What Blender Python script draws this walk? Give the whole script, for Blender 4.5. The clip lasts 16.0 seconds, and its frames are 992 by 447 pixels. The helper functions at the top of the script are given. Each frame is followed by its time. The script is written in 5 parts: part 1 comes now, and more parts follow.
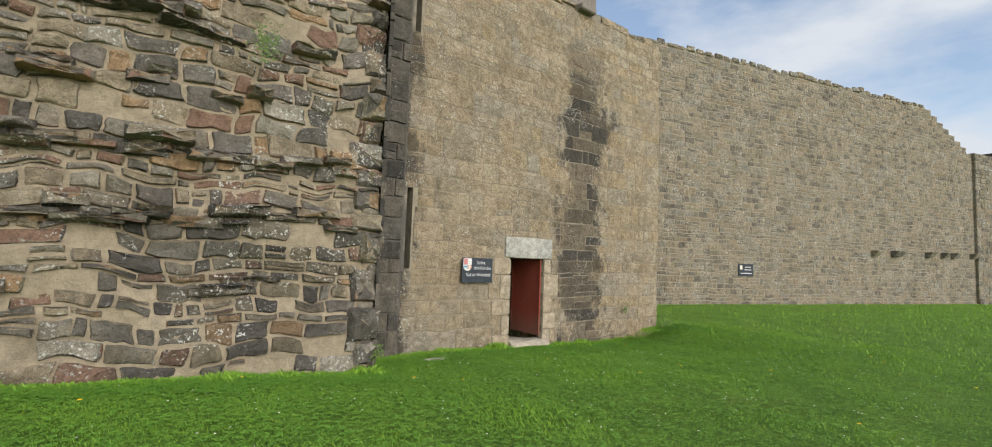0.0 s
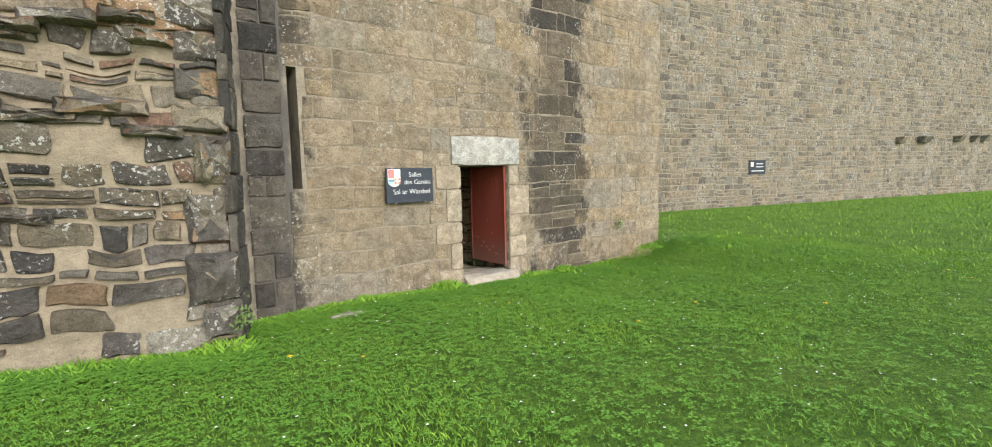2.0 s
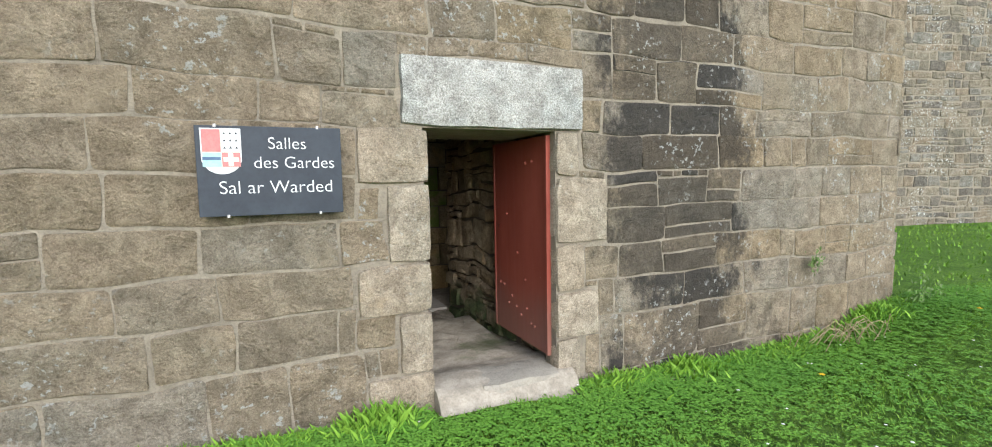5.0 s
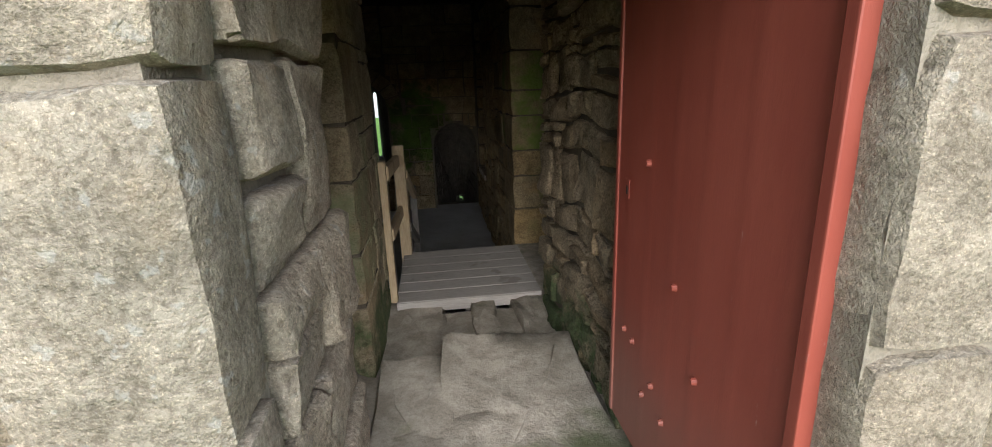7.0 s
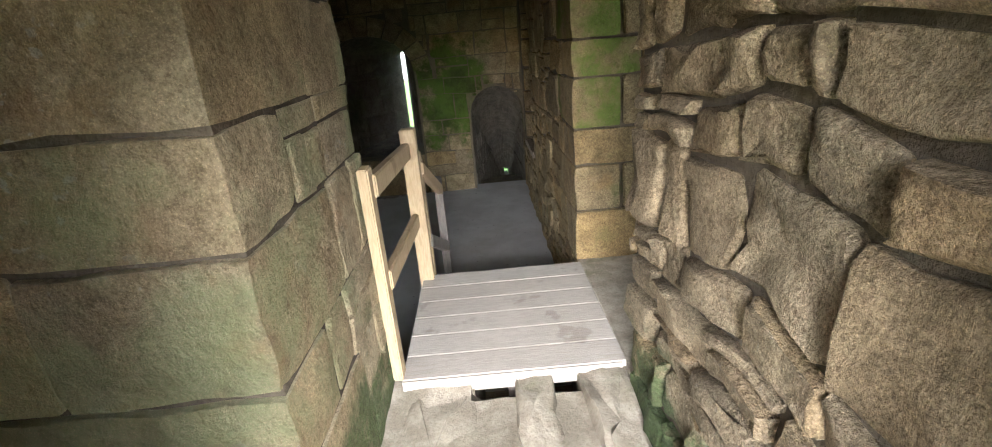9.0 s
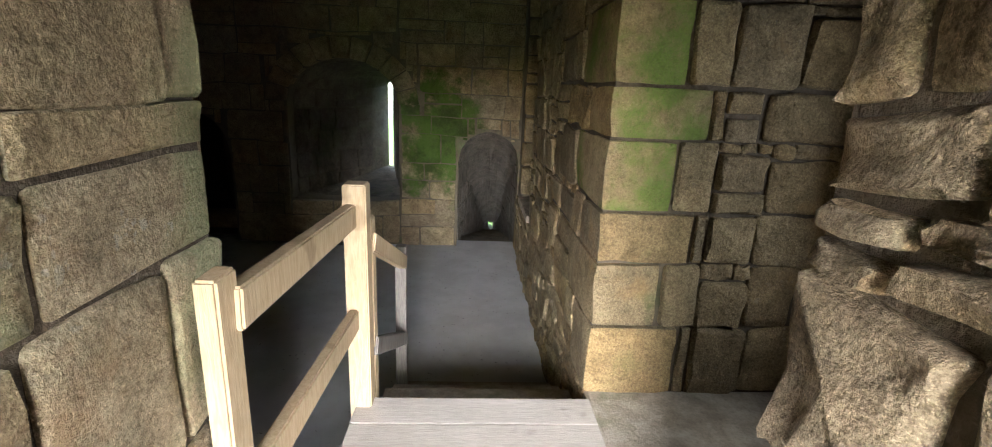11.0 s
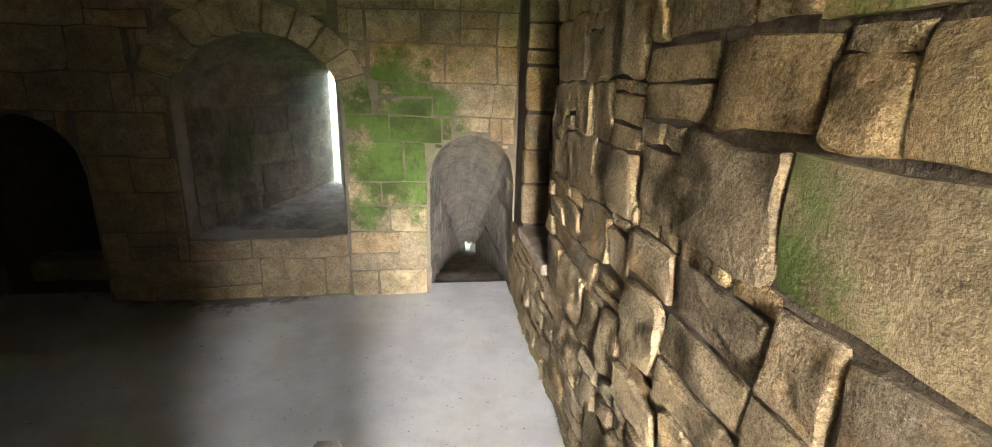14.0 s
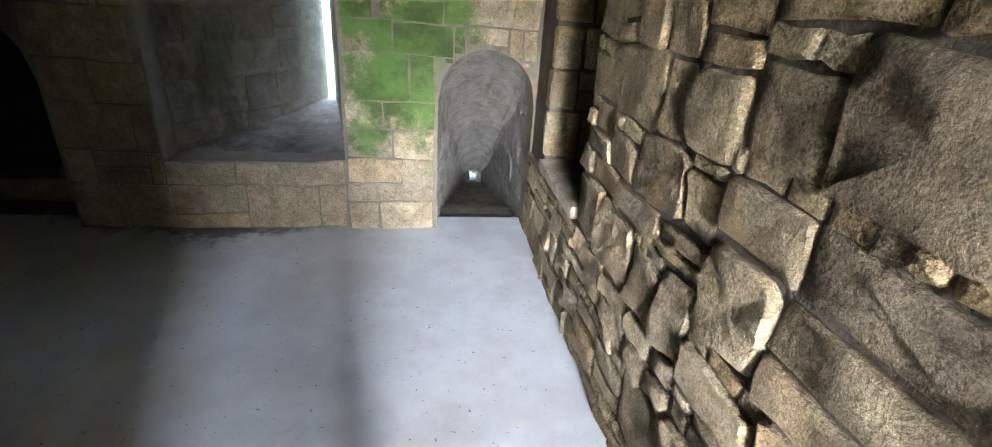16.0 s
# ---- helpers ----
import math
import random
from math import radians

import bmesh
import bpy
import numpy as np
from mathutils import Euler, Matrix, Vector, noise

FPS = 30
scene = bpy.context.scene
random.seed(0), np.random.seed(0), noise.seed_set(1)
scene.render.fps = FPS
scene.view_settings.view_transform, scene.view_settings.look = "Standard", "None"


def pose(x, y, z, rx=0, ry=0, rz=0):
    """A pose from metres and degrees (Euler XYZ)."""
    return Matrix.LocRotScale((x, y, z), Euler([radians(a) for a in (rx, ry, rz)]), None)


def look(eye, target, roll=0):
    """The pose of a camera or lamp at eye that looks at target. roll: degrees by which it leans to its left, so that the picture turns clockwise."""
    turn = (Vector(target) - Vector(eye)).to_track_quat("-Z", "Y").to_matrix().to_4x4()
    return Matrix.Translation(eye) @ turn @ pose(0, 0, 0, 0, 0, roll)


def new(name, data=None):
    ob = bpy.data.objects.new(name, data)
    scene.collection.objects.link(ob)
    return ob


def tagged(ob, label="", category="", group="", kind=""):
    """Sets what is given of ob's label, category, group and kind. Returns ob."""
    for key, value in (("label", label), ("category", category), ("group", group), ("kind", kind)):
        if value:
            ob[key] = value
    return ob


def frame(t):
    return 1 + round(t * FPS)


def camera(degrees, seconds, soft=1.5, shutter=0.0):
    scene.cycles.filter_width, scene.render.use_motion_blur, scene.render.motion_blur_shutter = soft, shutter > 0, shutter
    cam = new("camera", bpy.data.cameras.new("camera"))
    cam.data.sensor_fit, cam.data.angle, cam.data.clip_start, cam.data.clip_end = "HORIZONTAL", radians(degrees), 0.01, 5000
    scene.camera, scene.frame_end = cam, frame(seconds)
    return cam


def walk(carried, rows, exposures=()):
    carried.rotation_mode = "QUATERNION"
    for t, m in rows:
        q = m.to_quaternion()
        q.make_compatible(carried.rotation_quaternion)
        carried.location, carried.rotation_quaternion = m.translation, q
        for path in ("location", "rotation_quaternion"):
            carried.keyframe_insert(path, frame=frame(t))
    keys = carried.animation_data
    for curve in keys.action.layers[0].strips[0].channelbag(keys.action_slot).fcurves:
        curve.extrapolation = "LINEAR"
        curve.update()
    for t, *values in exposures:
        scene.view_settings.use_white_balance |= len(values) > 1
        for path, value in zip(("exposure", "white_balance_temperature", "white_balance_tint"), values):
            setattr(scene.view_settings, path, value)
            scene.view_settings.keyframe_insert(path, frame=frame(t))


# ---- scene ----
cam = camera(89.7, 16.0, 1.0)
PATH = [
    (0, (0.209, 0.984, 1.642), (1.423, 2.566, 1.793), 2.1),
    (0.5, (0.695, 1.406, 1.598), (2.038, 2.887, 1.547), 1.2),
    (1, (1.258, 1.809, 1.604), (2.582, 3.306, 1.511), -0.9),
    (1.5, (1.811, 2.241, 1.588), (3.111, 3.753, 1.428), -0.5),
    (2, (2.466, 2.634, 1.567), (3.687, 4.207, 1.375), -1.3),
    (2.5, (3.005, 3.145, 1.563), (4.172, 4.756, 1.354), 1.1),
    (3, (3.621, 3.622, 1.553), (4.68, 5.304, 1.328), -1.7),
    (3.2, (3.839, 3.835, 1.545), (4.893, 5.519, 1.319), -1.5),
    (5.3, (5.956, 6.104, 1.376), (6.716, 7.945, 1.199), -1.7),
    (5.5, (6.126, 6.353, 1.374), (6.857, 8.204, 1.176), -2.2),
    (6, (6.482, 6.949, 1.408), (7.109, 8.831, 1.154), -1.0),
    (6.3, (6.729, 7.312, 1.433), (7.211, 9.215, 1.048), 0.0),
    (6.4, (6.746, 7.433, 1.424), (7.166, 9.352, 1.047), -1.2),
    (6.5, (6.782, 7.559, 1.4), (7.157, 9.477, 0.973), -0.8),
    (7, (6.824, 8.121, 1.363), (7.048, 10.03, 0.81), -2.1),
    (7.5, (6.898, 8.573, 1.278), (6.906, 10.488, 0.699), -3.2),
    (8, (6.959, 8.939, 1.278), (6.924, 10.817, 0.592), -3.6),
    (8.5, (6.946, 9.248, 1.265), (6.914, 11.134, 0.598), -3.5),
    (9, (6.957, 9.481, 1.318), (6.977, 11.356, 0.621), -4.9),
    (9.5, (6.959, 9.759, 1.302), (6.956, 11.659, 0.678), -3.0),
    (10, (6.936, 10.041, 1.311), (7.014, 11.957, 0.744), 1.8),
    (12.3, (6.976, 11.254, 1.145), (7.153, 13.175, 0.618), 1.4),
    (12.5, (6.921, 11.41, 1.147), (7.141, 13.324, 0.61), 0.5),
    (13, (6.941, 11.794, 1.115), (7.169, 13.707, 0.581), 0.7),
    (13.5, (6.916, 12.055, 1.147), (7.138, 13.969, 0.611), 0.6),
    (14, (6.816, 12.243, 1.158), (7.076, 14.147, 0.607), 1.5),
    (14.5, (6.816, 12.388, 1.119), (7.099, 14.279, 0.533), 1.9),
    (15, (6.857, 12.569, 1.096), (7.129, 14.411, 0.367), 1.8),
    (15.5, (6.78, 12.656, 1.065), (7.051, 14.474, 0.277), 4.1),
    (16, (6.727, 12.699, 1.063), (7.005, 14.498, 0.235), 3.9),
]
EXPOSURES = [(0.0, 0.46, 6600, 10), (1.0, 0.74, 6500, 10), (3.0, 0.95, 6350, 10), (5.5, 0.98, 5850, 10), (6.5, 1.05, 5800, 10), (7.0, 1.4, 5900, 10), (7.5, 2.6, 6000, 10), (8.0, 3.45, 6000, 10), (8.5, 3.65, 6000, 10), (9.0, 4.0, 5850, 10), (10.0, 4.35, 5800, 10), (12.5, 5.4, 6100, 14), (13.0, 5.65, 6300, 14), (13.5, 5.98, 6450, 14), (14.0, 6.55, 6100, 13), (14.5, 6.7, 5700, 13), (15.0, 6.75, 5450, 13), (16.0, 6.75, 5150, 13)]
walk(cam, [(t, look(eye, target, roll)) for t, eye, target, roll in PATH], EXPOSURES)

# ---- world, sun, exposure ----
world = bpy.data.worlds.new("world")
scene.world = world
world.use_nodes = True
wn, wl = world.node_tree.nodes, world.node_tree.links
wn.clear()
w_out = wn.new("ShaderNodeOutputWorld")
w_bg = wn.new("ShaderNodeBackground")
w_bg.inputs["Strength"].default_value = 0.15
sky = wn.new("ShaderNodeTexSky")
sky.sky_type = 'NISHITA'
sky.sun_disc = False
SUN_EL, SUN_AZ = radians(25), radians(181)
sky.sun_elevation, sky.sun_rotation = SUN_EL, SUN_AZ
w_tc = wn.new("ShaderNodeTexCoord")
w_map = wn.new("ShaderNodeMapping")
w_map.inputs["Scale"].default_value = (1.0, 1.0, 2.6)
w_noise = wn.new("ShaderNodeTexNoise")
w_noise.inputs["Scale"].default_value = 2.3
w_noise.inputs["Detail"].default_value = 7
w_noise.inputs["Roughness"].default_value = 0.55
w_ramp = wn.new("ShaderNodeValToRGB")
w_ramp.color_ramp.elements[0].position, w_ramp.color_ramp.elements[1].position = 0.40, 0.60
w_ramp.color_ramp.elements[0].color = (0.12, 0.12, 0.12, 1)
w_mix = wn.new("ShaderNodeMixRGB")
w_mix.inputs[2].default_value = (3.5, 3.75, 4.1, 1)
wl.new(w_tc.outputs["Generated"], w_map.inputs["Vector"])
wl.new(w_map.outputs["Vector"], w_noise.inputs["Vector"])
wl.new(w_noise.outputs["Fac"], w_ramp.inputs["Fac"])
wl.new(w_ramp.outputs["Color"], w_mix.inputs[0])
wl.new(sky.outputs["Color"], w_mix.inputs[1])
wl.new(w_mix.outputs["Color"], w_bg.inputs["Color"])
wl.new(w_bg.outputs["Background"], w_out.inputs["Surface"])

sun = new("sun", bpy.data.lights.new("sun", 'SUN'))
sun.data.energy, sun.data.angle, sun.data.color = 2.25, radians(46), (1.0, 0.97, 0.93)
sun.matrix_world = look((20 * math.sin(SUN_AZ) * math.cos(SUN_EL), 20 * math.cos(SUN_AZ) * math.cos(SUN_EL), 20 * math.sin(SUN_EL)), (0, 0, 0))

# added area lamp: daylight from an assumed, unseen opening in the side recess
recess_light = new("recess_added_light", bpy.data.lights.new("recess_added_light", 'AREA'))
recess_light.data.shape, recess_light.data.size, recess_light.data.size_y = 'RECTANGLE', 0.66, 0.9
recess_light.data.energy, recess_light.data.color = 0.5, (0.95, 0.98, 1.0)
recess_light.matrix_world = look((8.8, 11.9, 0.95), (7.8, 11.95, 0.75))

# ---- materials ----


class Nodes:
    def __init__(self, name):
        self.mat = bpy.data.materials.new(name)
        self.mat.use_nodes = True
        self.t = self.mat.node_tree
        self.bsdf = self.t.nodes["Principled BSDF"]
        self.pos = self.t.nodes.new("ShaderNodeNewGeometry")

    def n(self, kind, **inputs):
        node = self.t.nodes.new(kind)
        for k, v in inputs.items():
            self.put(node.inputs[k.replace("_", " ")], v)
        return node

    def put(self, socket, v):
        if isinstance(v, bpy.types.NodeSocket):
            self.t.links.new(v, socket)
        else:
            socket.default_value = v

    def noise(self, scale, detail=5, rough=0.6, stretch=(1, 1, 1), dist=0.0):
        m = self.n("ShaderNodeMapping", Vector=self.pos.outputs["Position"], Scale=stretch)
        return self.n("ShaderNodeTexNoise", Vector=m.outputs[0], Scale=scale, Detail=detail, Roughness=rough, Distortion=dist).outputs["Fac"]

    def ramp(self, v, a, b):
        r = self.n("ShaderNodeMapRange", Value=v)
        r.inputs[1].default_value, r.inputs[2].default_value = a, b
        r.interpolation_type = 'SMOOTHSTEP'
        return r.outputs[0]

    def math(self, op, a, b=0.0):
        m = self.t.nodes.new("ShaderNodeMath")
        m.operation = op
        self.put(m.inputs[0], a)
        self.put(m.inputs[1], b)
        return m.outputs[0]

    def mix(self, f, a, b, mode='MIX'):
        m = self.t.nodes.new("ShaderNodeMixRGB")
        m.blend_type = mode
        self.put(m.inputs[0], f)
        for s, v in ((m.inputs[1], a), (m.inputs[2], b)):
            self.put(s, (*v, 1) if isinstance(v, tuple) else v)
        return m.outputs[0]

    def rand(self):
        o = self.n("ShaderNodeObjectInfo").outputs["Random"]
        return self.math('FRACT', self.math('ADD', o, self.pos.outputs["Random Per Island"]))

    def palette(self, v, cols):
        r = self.t.nodes.new("ShaderNodeValToRGB")
        r.color_ramp.interpolation = 'CONSTANT' if len(cols) > 6 else 'LINEAR'
        e = r.color_ramp.elements
        while len(e) < len(cols):
            e.new(0.5)
        for i, c in enumerate(cols):
            e[i].position = i / max(1, len(cols) - (0 if len(cols) > 6 else 1))
            e[i].color = (*c, 1)
        self.put(r.inputs[0], v)
        return r.outputs[0]

    def bump(self, h, dist, strength=1.0, normal=None):
        b = self.n("ShaderNodeBump", Height=h, Strength=strength, Distance=dist)
        if normal is not None:
            self.put(b.inputs["Normal"], normal)
        return b.outputs[0]

    def done(self, colour, rough=0.9, normal=None, metal=0.0):
        self.put(self.bsdf.inputs["Base Color"], (*colour, 1) if isinstance(colour, tuple) else colour)
        self.put(self.bsdf.inputs["Roughness"], rough)
        self.put(self.bsdf.inputs["Metallic"], metal)
        self.bsdf.inputs["Specular IOR Level"].default_value = 0.25
        if normal is not None:
            self.put(self.bsdf.inputs["Normal"], normal)
        return self.mat


def stone_material(name, cols, grime=0.35, streak=None, moss=None, lichen=0.5, grain=0.35, bump=1.0, warm=None, foot=None, patch=None):
    """Weathered stone: a tone for each stone, grain, blotches, dark run-off, pale lichen, moss in patches."""
    N = Nodes(name)
    tone = N.palette(N.rand(), cols)
    axis = N.n("ShaderNodeSeparateXYZ", Vector=N.pos.outputs["Position"])
    blot = N.noise(2.2, 6, 0.65)
    fine = N.noise(95, 4, 0.8)
    mid = N.noise(7.5, 8, 0.68, dist=0.4)
    pits = N.noise(34, 6, 0.72)
    c = N.mix(N.ramp(mid, 0.3, 0.72), N.mix(1.0, tone, (0.55, 0.54, 0.52), 'MULTIPLY'), tone)
    c = N.mix(N.math('MULTIPLY', N.ramp(blot, 0.42, 0.66), 0.6), c, N.mix(1.0, c, (0.78, 0.84, 0.86), 'MULTIPLY'))
    c = N.mix(N.math('MULTIPLY', N.ramp(N.math('SUBTRACT', 1.0, pits), 0.5, 0.68), 0.55), c, N.mix(1.0, c, (0.42, 0.40, 0.37), 'MULTIPLY'))
    c = N.mix(N.math('MULTIPLY', N.ramp(fine, 0.42, 0.62), grain), c, N.mix(1.0, c, (0.33, 0.31, 0.29), 'MULTIPLY'))
    c = N.mix(N.math('MULTIPLY', N.ramp(N.noise(230, 2, 0.6), 0.55, 0.68), grain), c, N.mix(1.0, c, (1.9, 1.85, 1.75), 'MULTIPLY'))
    if warm:
        c = N.mix(N.math('MULTIPLY', N.ramp(N.noise(1.7, 5, 0.7), 0.55, 0.72), 0.55), c, warm)
    dark = N.math('MULTIPLY', N.ramp(N.noise(1.1, 7, 0.75, (1, 1, 0.55)), 0.52, 0.72), grime)
    c = N.mix(dark, c, N.mix(1.0, c, (0.22, 0.21, 0.2), 'MULTIPLY'))
    if streak:
        for x, half, top, force in streak:
            d = N.math('ABSOLUTE', N.math('SUBTRACT', axis.outputs["X"], x))
            d = N.math('ADD', d, N.math('MULTIPLY', N.math('SUBTRACT', N.noise(1.3, 7, 0.75, (1, 1, 0.7)), 0.5), half * 4.2))
            f = N.math('SUBTRACT', 1.0, N.ramp(d, half * 0.55, half * 1.1))
            fade = N.math('SUBTRACT', 1.0, N.ramp(axis.outputs["Z"], top * 0.7, top))
            f = N.math('MULTIPLY', N.math('MULTIPLY', f, fade), N.math('MULTIPLY', N.math('ADD', 0.55, N.math('MULTIPLY', N.rand(), 0.45)), force))
            c = N.mix(f, c, N.mix(0.75, N.mix(1.0, c, (0.2, 0.2, 0.2), 'MULTIPLY'), (0.035, 0.033, 0.032)))
    if lichen:
        sp = N.math('MULTIPLY', N.ramp(N.noise(26, 3, 0.6), 0.62 - 0.05 * lichen, 0.68 - 0.05 * lichen), N.ramp(N.noise(1.3, 4, 0.6), 0.47, 0.6))
        c = N.mix(N.math('MULTIPLY', sp, lichen), c, (0.55, 0.55, 0.5))
    if moss:
        colour, low, force = moss
        m = N.math('MULTIPLY', N.ramp(N.math('ADD', N.noise(1.0, 6, 0.65), N.math('MULTIPLY', mid, 0.2)), low, low + 0.13), force)
        c = N.mix(m, c, N.mix(N.ramp(fine, 0.3, 0.7), tuple(0.6 * v for v in colour), colour))
    if foot:
        colour, low, force = foot
        up = N.math('ADD', axis.outputs["Z"], N.math('MULTIPLY', N.math('SUBTRACT', N.noise(2.4, 6, 0.7), 0.5), 1.7))
        c = N.mix(N.math('MULTIPLY', N.math('SUBTRACT', 1.0, N.ramp(up, low - 0.18, low + 0.18)), force), c, N.mix(N.ramp(pits, 0.35, 0.65), tuple(0.5 * v for v in colour), colour))
    if patch:
        x, z, rx, rz, colour, force = patch
        dx = N.math('DIVIDE', N.math('SUBTRACT', axis.outputs["X"], x), rx)
        dz = N.math('DIVIDE', N.math('SUBTRACT', axis.outputs["Z"], z), rz)
        r = N.math('SQRT', N.math('ADD', N.math('MULTIPLY', dx, dx), N.math('MULTIPLY', dz, dz)))
        r = N.math('ADD', r, N.math('MULTIPLY', N.math('SUBTRACT', N.noise(3.2, 7, 0.72), 0.5), 2.6))
        c = N.mix(N.math('MULTIPLY', N.math('SUBTRACT', 1.0, N.ramp(r, 0.55, 1.15)), force), c, N.mix(N.ramp(blot, 0.4, 0.6), tuple(0.45 * v for v in colour), colour))
    h = N.math('ADD', N.math('ADD', N.math('MULTIPLY', mid, 0.5), N.math('MULTIPLY', pits, 0.3)), N.math('MULTIPLY', fine, 0.10))
    nrm = N.bump(h, 0.05 * bump, 1.0)
    return N.done(c, N.math('ADD', 0.8, N.math('MULTIPLY', blot, 0.2)), nrm)


def mortar_material(name, a, b, bump=1.0, moss=None, streak=None):
    N = Nodes(name)
    mid, fine = N.noise(7, 7, 0.7), N.noise(70, 4, 0.7)
    c = N.mix(N.ramp(mid, 0.35, 0.65), a, b)
    c = N.mix(N.math('MULTIPLY', N.ramp(N.noise(1.2, 6, 0.7), 0.5, 0.7), 0.5), c, N.mix(1.0, c, (0.4, 0.38, 0.36), 'MULTIPLY'))
    c = N.mix(N.math('MULTIPLY', N.ramp(fine, 0.45, 0.65), 0.35), c, N.mix(1.0, c, (0.55, 0.53, 0.5), 'MULTIPLY'))
    if streak:
        axis = N.n("ShaderNodeSeparateXYZ", Vector=N.pos.outputs["Position"])
        x, half, force = streak
        d = N.math('ABSOLUTE', N.math('SUBTRACT', axis.outputs["X"], x))
        d = N.math('ADD', d, N.math('MULTIPLY', N.math('SUBTRACT', N.noise(1.6, 6, 0.7, (1, 1, 0.6)), 0.5), half * 2.6))
        c = N.mix(N.math('MULTIPLY', N.math('SUBTRACT', 1.0, N.ramp(d, half * 0.5, half)), force), c, (0.08, 0.075, 0.07))
    if moss:
        m = N.math('MULTIPLY', N.ramp(N.noise(1.0, 6, 0.65), moss[1], moss[1] + 0.13), moss[2])
        c = N.mix(m, c, moss[0])
    return N.done(c, 0.95, N.bump(N.math('ADD', mid, N.math('MULTIPLY', fine, 0.3)), 0.03 * bump, 0.8))


def plain_material(name, a, b, scale=8, rough=0.6, bump=0.004, metal=0.0, stretch=(1, 1, 1), lo=0.35, hi=0.65):
    N = Nodes(name)
    mid, fine = N.noise(scale, 6, 0.65, stretch), N.noise(scale * 9, 4, 0.7, stretch)
    c = N.mix(N.ramp(mid, lo, hi), a, b)
    c = N.mix(N.math('MULTIPLY', N.ramp(fine, 0.45, 0.7), 0.25), c, N.mix(1.0, c, (0.6, 0.58, 0.55), 'MULTIPLY'))
    return N.done(c, rough, N.bump(N.math('ADD', mid, fine), bump, 0.7), metal)


def wood_material(name, a, b, stretch, rough=0.65):
    N = Nodes(name)
    o = N.n("ShaderNodeObjectInfo").outputs["Random"]
    grain, knots = N.noise(14, 5, 0.6, stretch, 0.6), N.noise(5, 3, 0.5)
    c = N.mix(N.ramp(grain, 0.35, 0.68), a, b)
    c = N.mix(N.math('MULTIPLY', o, 0.3), c, N.mix(1.0, c, (0.7, 0.66, 0.62), 'MULTIPLY'))
    c = N.mix(N.math('MULTIPLY', N.ramp(knots, 0.63, 0.7), 0.45), c, N.mix(1.0, c, (0.4, 0.34, 0.28), 'MULTIPLY'))
    return N.done(c, rough, N.bump(grain, 0.003, 0.6))


FACADE_TONES = [(0.471, 0.375, 0.256), (0.556, 0.444, 0.307), (0.410, 0.340, 0.245), (0.520, 0.398, 0.251), (0.459, 0.398, 0.312), (0.580, 0.474, 0.334)]
MAT_FACADE = stone_material("facade_stone", FACADE_TONES, 0.25, [(8.6, 0.75, 7.5, 0.95), (3.95, 0.42, 7.5, 0.9)], None, 0.7, 0.42, 2.6, (0.42, 0.335, 0.22))
# mortar toned darker so its colour supplies the joints' shadow lines
MAT_FACADE_MORTAR = mortar_material("facade_mortar", (0.32, 0.275, 0.205), (0.24, 0.205, 0.155), 1.3, None, (3.95, 0.35, 0.85))
# near-black tones for the corner strip, its return and parts of the tower
MAT_GUTTER = stone_material("dark_stone", [(0.10, 0.09, 0.08), (0.20, 0.175, 0.14), (0.065, 0.06, 0.055), (0.145, 0.13, 0.11)], 0.6, None, None, 0.35, 0.4, 1.4)
RUBBLE_TONES = [(0.36, 0.315, 0.24), (0.26, 0.235, 0.195), (0.44, 0.37, 0.26), (0.20, 0.18, 0.155), (0.46, 0.31, 0.18), (0.33, 0.295, 0.235), (0.33, 0.21, 0.15), (0.45, 0.41, 0.335), (0.24, 0.215, 0.185), (0.40, 0.33, 0.235), (0.47, 0.39, 0.275), (0.17, 0.155, 0.135)]
MAT_RUBBLE = stone_material("rubble_stone", RUBBLE_TONES, 0.6, [(1.4, 1.5, 2.6, 0.6)], None, 1.0, 0.55, 1.9)
MAT_RUBBLE_MORTAR = mortar_material("earthy_mortar", (0.40, 0.335, 0.235), (0.30, 0.25, 0.18), 2.4)
CURTAIN_TONES = [(0.33, 0.285, 0.21), (0.29, 0.25, 0.185), (0.37, 0.315, 0.23), (0.245, 0.215, 0.17), (0.34, 0.275, 0.195), (0.21, 0.185, 0.15), (0.31, 0.285, 0.235), (0.35, 0.30, 0.22)]
MAT_CURTAIN = stone_material("curtain_wall_stone", CURTAIN_TONES, 0.6, None, None, 1.0, 0.5, 1.4)
MAT_CURTAIN_MORTAR = mortar_material("curtain_wall_mortar", (0.33, 0.285, 0.215), (0.28, 0.24, 0.18), 1.0)
MAT_GRANITE = stone_material("dressed_granite", [(0.57, 0.475, 0.355), (0.62, 0.525, 0.40), (0.53, 0.43, 0.31)], 0.2, None, None, 0.3, 0.5, 1.5, (0.50, 0.36, 0.21))
MAT_LINTEL = stone_material("pale_granite", [(0.60, 0.585, 0.535), (0.63, 0.615, 0.56)], 0.15, None, None, 0.2, 0.75, 0.9)
INNER_TONES = [(0.506, 0.384, 0.204), (0.399, 0.306, 0.176), (0.560, 0.431, 0.238), (0.356, 0.281, 0.176), (0.517, 0.368, 0.176), (0.323, 0.255, 0.157)]
PASSAGE_TONES = [(0.558, 0.429, 0.274), (0.469, 0.360, 0.229), (0.614, 0.483, 0.320), (0.401, 0.317, 0.208), (0.547, 0.392, 0.224)]
PIER_TONES = [(0.657, 0.530, 0.333), (0.572, 0.450, 0.279), (0.700, 0.570, 0.369), (0.509, 0.400, 0.252), (0.636, 0.480, 0.270)]
